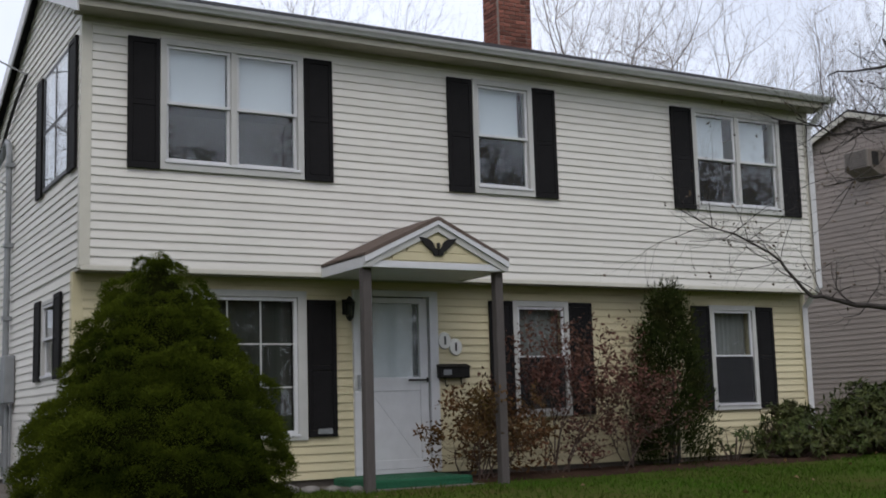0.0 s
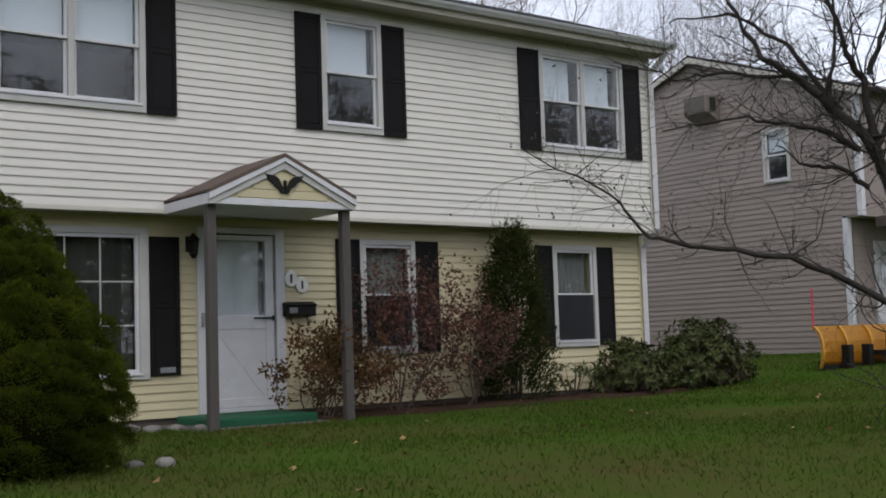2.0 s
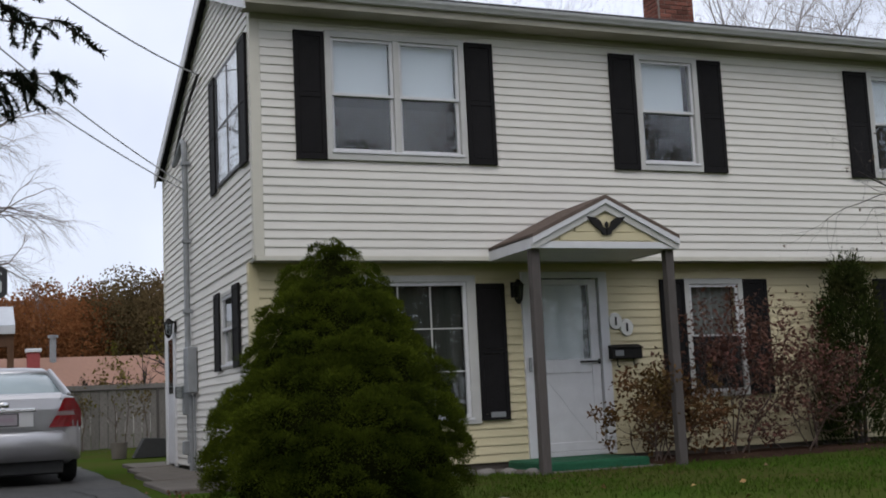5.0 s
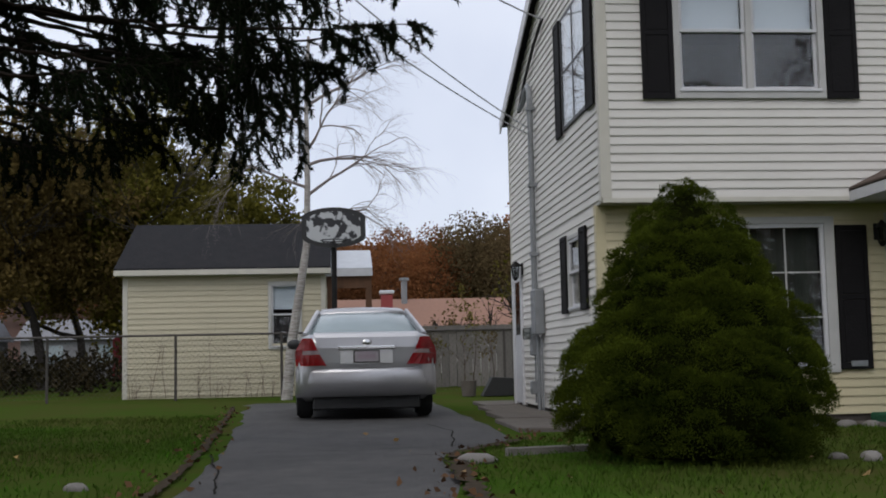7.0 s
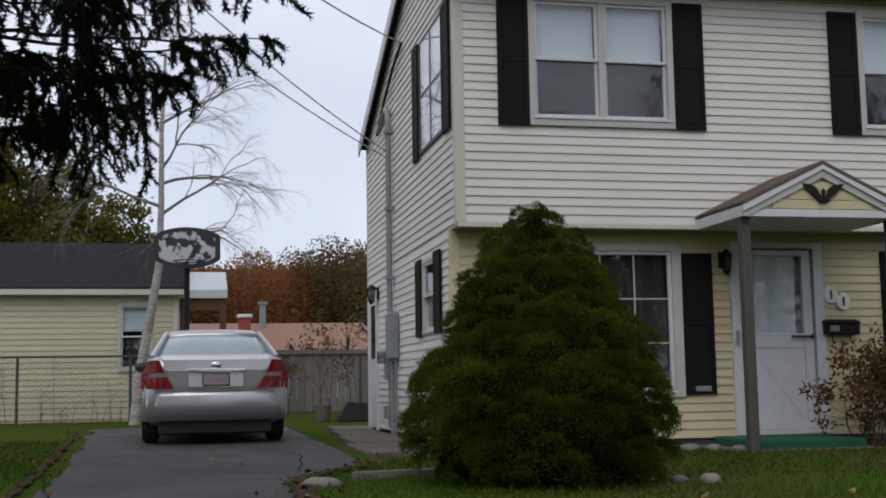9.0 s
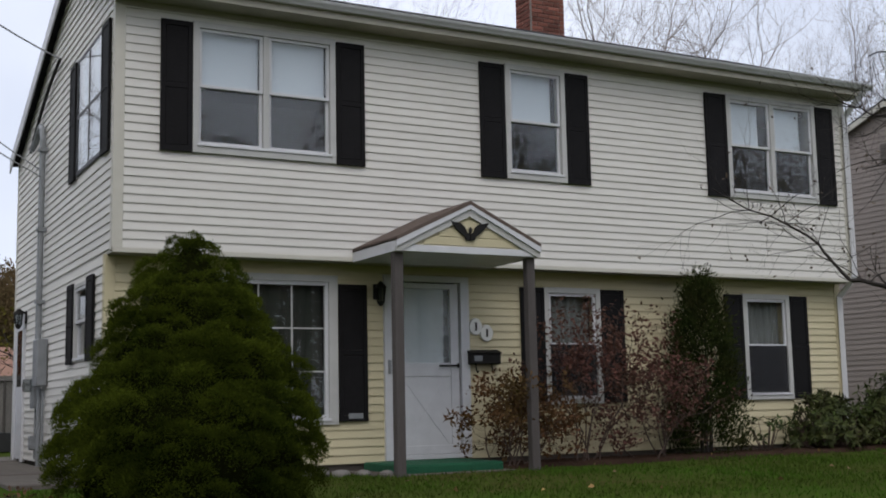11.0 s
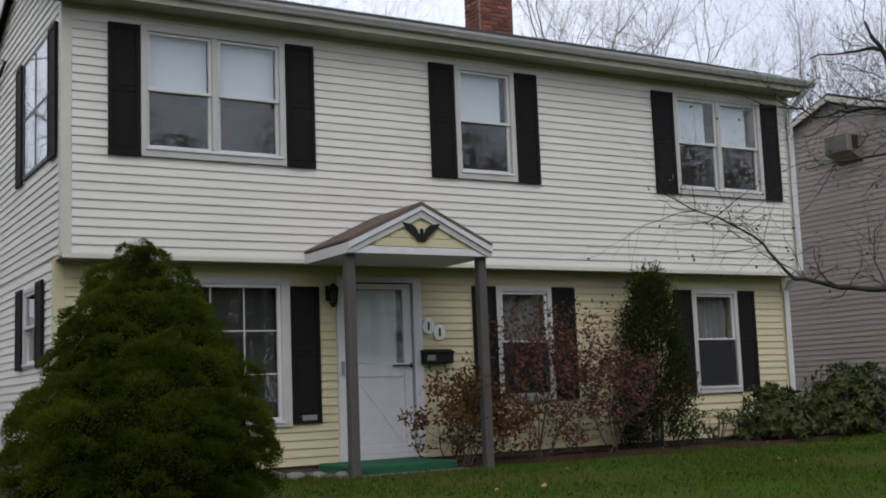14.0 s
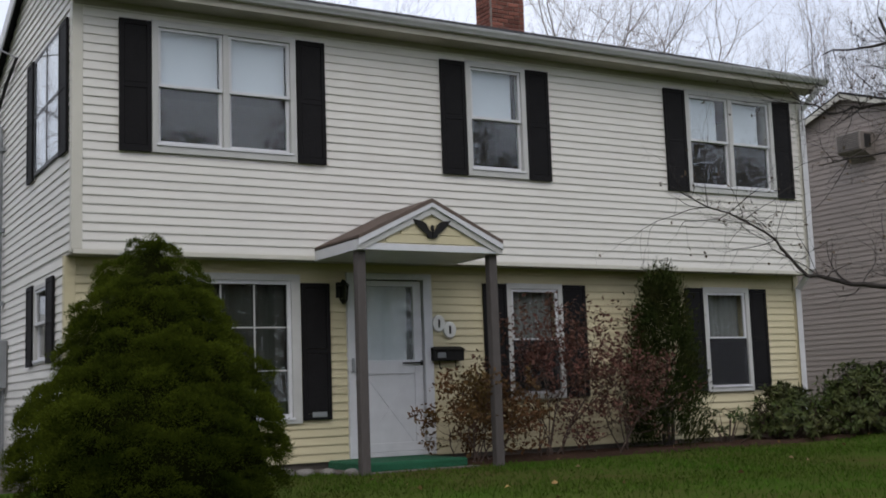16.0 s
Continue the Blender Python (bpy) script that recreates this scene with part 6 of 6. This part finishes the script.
PINE = mat("far_pine_green", (0.095, 0.080, 0.036), (0.13, 0.088, 0.045), 0.08, 0.9, island=0.2, trans=0.4, spec=0.05)
for i, (x, y, h, w, n, m) in enumerate(((-5.7, 24, 6.6, 4.4, 26000, YG), (-8.4, 26, 10.0, 5.6, 32000, YG), (-11.8, 25, 9.0, 6.5, 32000, OLIVE), (-15.8, 24, 9.2, 7.5, 34000, OLIVE), (-20.5, 28, 10.5, 9, 34000, OLIVE),
                                         (-12.5, 34, 10.5, 9, 32000, YG), (-18, 38, 11, 10, 32000, OLIVE))):
    crown_tree("leafy_tree", x, y, h, w, n, m, 60 + i, "autumn tree with yellow-green leaves" if m is YG else "autumn tree with olive-brown leaves", 0.17, 0.02 if x > -10 else 0.2)
crown_tree("sapling", 1.9, 19.5, 3.6, 1.3, 420, YG, 71, "thin yellow-green sapling behind the plank fence", 0.11)
crown_tree("sapling", 2.8, 20.5, 2.6, 1.2, 380, OLIVE, 72, "thin olive sapling behind the plank fence", 0.11)
crown_tree("sapling", 0.3, 19.0, 2.4, 1.4, 420, OLIVE, 73, "thin brown sapling behind the plank fence", 0.11)


def wood(name, material, n, xs, ys, hmin, hmax, seed, label, leaf=0.6, per=420, cone=False):
    """A stretch of far woods: many loose crowns joined as one."""
    rng = np.random.default_rng(seed)
    P = []
    for _ in range(n):
        x, y = rng.uniform(*xs), rng.uniform(*ys)
        h, w = rng.uniform(hmin, hmax), rng.uniform(4.5, 8)
        z = 0.5 + max(0, y - 90) * 0.15
        v = rng.normal(size=(per, 3))
        v = unit(v) * rng.uniform(0.25, 1, (per, 1)) ** 0.5
        if cone:
            v[:, :2] *= (1.1 - (v[:, 2:3] + 1) / 2) * 0.8
        P.append(np.array([x, y, z + h * 0.52]) + v * np.array([w / 2, w / 2, h * 0.5]))
    P = np.concatenate(P)
    ob = leaf_mesh(name, P, rng.normal(size=(len(P), 3)), leaf, leaf * 0.7, material, rng)
    return tagged(ob, label, "woods", kind="stuff")


wood("far_woods", BROWNISH, 75, (-70, 40), (115, 150), 6, 10.5, 81, "distant brown leafless woods on a low hill", leaf=0.4, per=900)
wood("far_woods", RUST, 11, (-4, 8), (100, 112), 10, 12, 82, "distant rust-orange autumn trees", per=2600, leaf=0.34)
wood("far_woods", RUST, 14, (-60, -10), (100, 118), 8, 11, 83, "distant rust-orange autumn trees", per=1600, leaf=0.38)
wood("far_woods", PINE, 9, (8, 15), (104, 116), 10.5, 13.5, 84, "distant dark green pines", per=2600, leaf=0.34)
wood("far_woods", PINE, 30, (-70, 60), (120, 150), 7, 11, 85, "distant dark green pines", per=900, leaf=0.4)
wood("far_woods", RUST, 12, (15, 60), (112, 130), 11, 15, 86, "distant rust-orange autumn trees", per=650)
wood("street_trees", BROWNISH, 64, (-70, 80), (-75, -45), 9, 15, 87, "brown autumn trees across the street", per=420)
wood("street_trees", BROWNISH, 15, (-22, 48), (-40, -30), 10, 16, 88, "brown autumn trees across the street", per=700, leaf=0.3)
for i, (x, y, h, w) in enumerate(((9.5, -31, 12.2, 8), (23.5, -30, 13.0, 7), (37, -30, 13.5, 9))):
    crown_tree("street_tree", x, y, h, w, 9000, OLIVE, 95 + i, "broad brown autumn tree across the street", 0.3, 0.15)
hv = [(x, y, 0.3 + max(0, y - 90) * 0.15 + 1.5 * noise.noise((x * 0.03, y * 0.03, 0))) for y in (86, 100, 115, 130, 150, 200, 300) for x in range(-400, 401, 40)]
hf = [(j * 21 + i, j * 21 + i + 1, (j + 1) * 21 + i + 1, (j + 1) * 21 + i) for j in range(6) for i in range(20)]
tagged(raw("hill", hv, hf, BROWNISH, smooth=True), "low wooded hill in brown autumn colour", "hill", kind="structure")

# ---- lawn blades, fallen leaves, stones ----
rng = np.random.default_rng(9)


def lawn_ok(x, y):
    ok = ~((x > np.interp(y, (-12, -6, -2.2, 11.5), (-3.85, -3.85, -3.93, -4.82))) & (x < np.interp(y, (-12, -6, -3.4, -2.4, -1.1, 0.5), (-2.0, -1.98, -1.84, -1.8, -1.0, -0.88))))
    ok &= ~((y > -0.55) & (x > -0.9) & (x < 10.6))
    ok &= ~((x > 2.6) & (x < 4.3) & (y > -0.9))
    return ok


n = 260000
x = rng.uniform(-11, 16, n)
y = rng.uniform(-8.5, 5.5, n)
patch = np.array([noise.noise((a * 0.6, b * 0.6, 4.0)) for a, b in zip(x, y)])
keep = lawn_ok(x, y) & (rng.uniform(-0.55, 0.5, n) < patch + 0.12)
x, y = x[keep], y[keep]
z = np.array([ground_z(a, b) for a, b in zip(x, y)])
P = np.stack([x, y, z - 0.005], 1)
d = rng.normal(size=(len(x), 3)) * 0.55 + np.array([0, 0, 1.0])
BLADE = mat("grass_blade_green", (0.036, 0.110, 0.007), (0.058, 0.070, 0.014), 0.8, 0.9, island=0.4, spec=0.03, trans=0.2)
tagged(leaf_mesh("lawn_grass", P, d, 0.055, 0.010, BLADE, rng), "short green lawn grass with worn patches", "grass", kind="stuff")
n = 110
x, y = rng.uniform(-8, 13, n), rng.uniform(-7, 0.2, n)
ok = lawn_ok(x, y) | (rng.uniform(0, 1, n) < 0.2)
x, y = x[ok], y[ok]
P = np.stack([x, y, np.array([ground_z(a, b) for a, b in zip(x, y)]) + 0.045], 1)
LEAFM = mat("fallen_yellow_brown_leaf", (0.28, 0.18, 0.05), (0.12, 0.06, 0.03), 2, 0.8, island=0.5)
tagged(leaf_mesh("fallen_leaves", P, rng.normal(size=(len(x), 3)) * np.array([1, 1, 0.2]), 0.06, 0.045, LEAFM, rng, fold=0.3), "scattered dry yellow and brown leaves", "leaves", kind="stuff")
MULCH = mat("dark_mulch", (0.036, 0.023, 0.017), (0.060, 0.036, 0.026), 18, 1.0, 0.9, 60, spec=0.0)
bed = []
for i in range(41):
    xx = 4.15 + (10.4 - 4.15) * i / 40
    bed.append(xx)
vs = [(xx, yy, ground_z(xx, yy) + (0.05 if 0 < j < 4 else -0.03) + 0.015 * noise.noise((xx * 4, yy * 4, 0))) for xx in bed for j, yy in enumerate((-0.75 + 0.12 * noise.noise((xx * 1.2, 0, 0)), -0.62, -0.3, 0.05, 0.31))]
fs = [(i * 5 + j, (i + 1) * 5 + j, (i + 1) * 5 + j + 1, i * 5 + j + 1) for i in range(40) for j in range(4)]
tagged(raw("planting_bed", vs, fs, MULCH, smooth=True), "dark mulched bed along the house wall", "flower bed", kind="structure")
STONE = mat("pale_field_stone", (0.20, 0.185, 0.17), (0.13, 0.12, 0.11), 9, 0.9, 0.6, 30, rand=0.25)


def stone(x, y, s, seed, sz=0.6):
    r = np.random.default_rng(seed)
    bm = bmesh.new()
    bmesh.ops.create_icosphere(bm, subdivisions=2, radius=1)
    for v in bm.verts:
        v.co *= 1 + 0.22 * noise.noise(v.co * 1.3 + Vector((seed, 0, 0)))
    bmesh.ops.transform(bm, matrix=Matrix.Diagonal((s, s * r.uniform(0.6, 0.9), s * sz, 1)), verts=bm.verts[:])
    ob = part("stone", bm, STONE, smooth=True)
    ob.matrix_basis = pose(x, y, ground_z(x, y) + s * sz * 0.35, 0, 0, float(r.uniform(0, 180)))
    return tagged(ob, "rough grey edging stone on the ground", "stone", "stones round the lawn")


for i, (x, y, s) in enumerate(((2.15, -0.2, 0.12), (2.35, -0.3, 0.15), (2.58, -0.38, 0.13), (2.05, 0.05, 0.08), (-1.74, -3.2, 0.15), (0.92, -3.9, 0.10), (0.75, -3.75, 0.07), (-4.35, -4.4, 0.08), (2.75, -0.6, 0.09))):
    stone(x, y, s, i + 1, 0.35 if s > 0.12 else 0.5)

edging = part("edging_board", boxes((-0.36, 0.36, -0.03, 0.03, 0.0, 0.07), bevel=0.008), STONE)
edging.matrix_basis = pose(-1.1, -2.6, ground_z(-1.1, -2.6) - 0.01, 0, 0, 12)
tagged(edging, "pale weathered edging board lying in the grass", "edging board")
SOIL = mat("leaf_littered_soil", (0.048, 0.040, 0.031), (0.074, 0.058, 0.043), 14, 1.0, 0.9, 50, spec=0.0)


def ribbon(name, pts, width, lift, material, label, cat, seed):
    """A narrow uneven strip lying on the ground along a few turning points."""
    P = []
    for (x0, y0), (x1, y1) in zip(pts, pts[1:]):
        k = max(4, int(math.hypot(x1 - x0, y1 - y0) / 0.07))
        P += [(x0 + (x1 - x0) * i / k, y0 + (y1 - y0) * i / k) for i in range(k)]
    P.append(pts[-1])
    vs, fs = [], []
    for i, (x, y) in enumerate(P):
        q = P[min(i + 1, len(P) - 1)] if i < len(P) - 1 else P[i]
        r = P[max(i - 1, 0)]
        dx, dy = q[0] - r[0], q[1] - r[1]
        ln = math.hypot(dx, dy) or 1
        w = width * (0.75 + 0.6 * noise.noise((i * 0.35, seed, 0)))
        sx = 0.06 * noise.noise((i * 0.12, seed, 5)) * min(1, width * 20)
        ja = 0.5 * width * noise.noise((i * 0.5, seed, 9))
        for s in (-1, 1):
            xx, yy = x - dy / ln * (s * w / 2 + ja) + sx, y + dx / ln * (s * w / 2 + ja)
            vs.append((xx, yy, ground_z(xx, yy) + lift))
        if i:
            fs.append((2 * i - 2, 2 * i - 1, 2 * i + 1, 2 * i))
    ob = raw(name, vs, fs, material)
    return tagged(ob, label, cat, kind="structure")


CRACK = mat("dirt_filled_crack", (0.022, 0.021, 0.02), (0.034, 0.032, 0.03), 20, 1.0, spec=0.0)
for k, pts in enumerate((((-3.8, -2.2), (-3.3, -1.9), (-2.6, -2.0), (-1.9, -1.8), (-1.3, -1.6)), ((-1.75, 1.6), (-1.6, 0.4), (-1.65, -0.4), (-1.8, -1.9)), ((-3.8, -2.1), (-3.6, -3.4), (-3.45, -5.0)),
                         ((-2.2, -2.5), (-2.0, -2.75), (-1.95, -3.5), (-2.05, -4.6)), ((-3.2, 6.5), (-2.0, 6.4), (-1.0, 6.5)))):
    ribbon("driveway_crack", pts, 0.02, 0.0235, CRACK, "dark crack in the asphalt driveway", "crack", k + 1)
ribbon("soil_edge", ((-3.78, -6.4), (-3.86, -3.0), (-4.0, 0.0), (-4.22, 3.5), (-4.55, 8.5)), 0.09, 0.027, SOIL, "bare soil edge with leaf litter along the driveway", "soil", 11)
ribbon("soil_edge", ((-2.03, -6.4), (-1.95, -4.2), (-1.83, -2.5), (-1.5, -1.9), (-1.06, -1.15)), 0.15, 0.027, SOIL, "bare soil edge with leaf litter along the driveway", "soil", 12)
rng = np.random.default_rng(77)
n = 240
t_ = rng.uniform(0, 1, n)
side = rng.uniform(0, 1, n) < 0.5
y = np.where(side, -6 + 14 * t_, -6 + 6 * t_)
x = np.where(side, np.interp(y, (-6, -2.2, 11.5), (-3.8, -3.88, -4.77)) + 0.14 * rng.normal(size=n), np.interp(y, [-6.4, -4.2, -2.5, -1.15, 0], [-2.03, -1.95, -1.83, -1.06, -0.9]) + 0.14 * rng.normal(size=n))
P = np.stack([x, y, np.array([ground_z(p, q) for p, q in zip(x, y)]) + 0.036], 1)
tagged(leaf_mesh("leaf_litter", P, rng.normal(size=(n, 3)) * np.array([1, 1, 0.25]), 0.055, 0.04, mat("brown_leaf_litter", (0.11, 0.06, 0.03), (0.07, 0.04, 0.025), 2, 0.9, island=0.5, spec=0.05), rng, fold=0.3), "brown fallen leaves along the driveway edges", "leaves", kind="stuff")
HEDGE = mat("dark_brush", (0.022, 0.020, 0.010), (0.032, 0.024, 0.013), 0.6, 0.95, island=0.45, spec=0.03)
rng = np.random.default_rng(78)
P = []
for k in range(120):
    x0, y0, h = (rng.uniform(-26, -8.6), rng.uniform(16, 22), rng.uniform(0.7, 1.5)) if k < 60 else (rng.uniform(-42, -9), rng.uniform(27, 36), rng.uniform(0.7, 1.7))
    v = unit(rng.normal(size=(330, 3))) * rng.uniform(0.3, 1, (330, 1))
    P.append(np.array([x0, y0, 0.5 + h * 0.45]) + v * np.array([0.9 if k < 60 else 1.8, 0.7, h * 0.55]))
P = np.concatenate(P)
tagged(leaf_mesh("brush", P, rng.normal(size=(len(P), 3)), 0.17, 0.10, HEDGE, rng), "dark tangled brush behind the fence", "brush", kind="stuff")
weeds = []
for i in range(26):
    x0 = rng.uniform(-7.2, -3.6)
    q = np.array([x0, 12.75 + rng.uniform(-0.1, 0.1), 0.5])
    dd = np.array([rng.normal() * 0.12, 0, 1.0])
    tips_ = []
    grow(rng, q, dd, rng.uniform(0.15, 0.55) if i > 3 else 1.1, 0.006, 1, weeds, tips_, 0.12)
tagged(tube_mesh("dry_weeds", weeds, TWIG_BROWN, sides=4), "thin dry weeds along the garage wall", "weeds", kind="stuff")

rng = np.random.default_rng(90)
for k, (x, y, h) in enumerate(((0.15, 15.6, 1.9), (0.9, 15.9, 1.5), (1.4, 15.4, 1.7), (-0.5, 16.2, 1.3), (0.5, 16.6, 2.3))):
    sg, tp_ = [], []
    grow(rng, (0, 0, -0.05), (0.05 * rng.normal(), 0, 1), h * 0.6, 0.014, 2, sg, tp_, 0.14, (2, 3), 0.05, 0.6, 0.5, 4)
    root = thing("weed_sapling", (x, y, ground_z(x, y)), label="thin scraggly sapling before the plank fence", category="sapling", group="saplings by the plank fence")
    tube_mesh("stem", sg, TWIG_BROWN, root, sides=4)
    q = np.array([s[1] for s in sg])
    pick = q[rng.integers(0, len(q), 130)] + 0.05 * rng.normal(size=(130, 3))
    leaf_mesh("foliage", pick, rng.normal(size=(130, 3)), 0.08, 0.045, OLIVE if k % 2 else YG, rng, root)
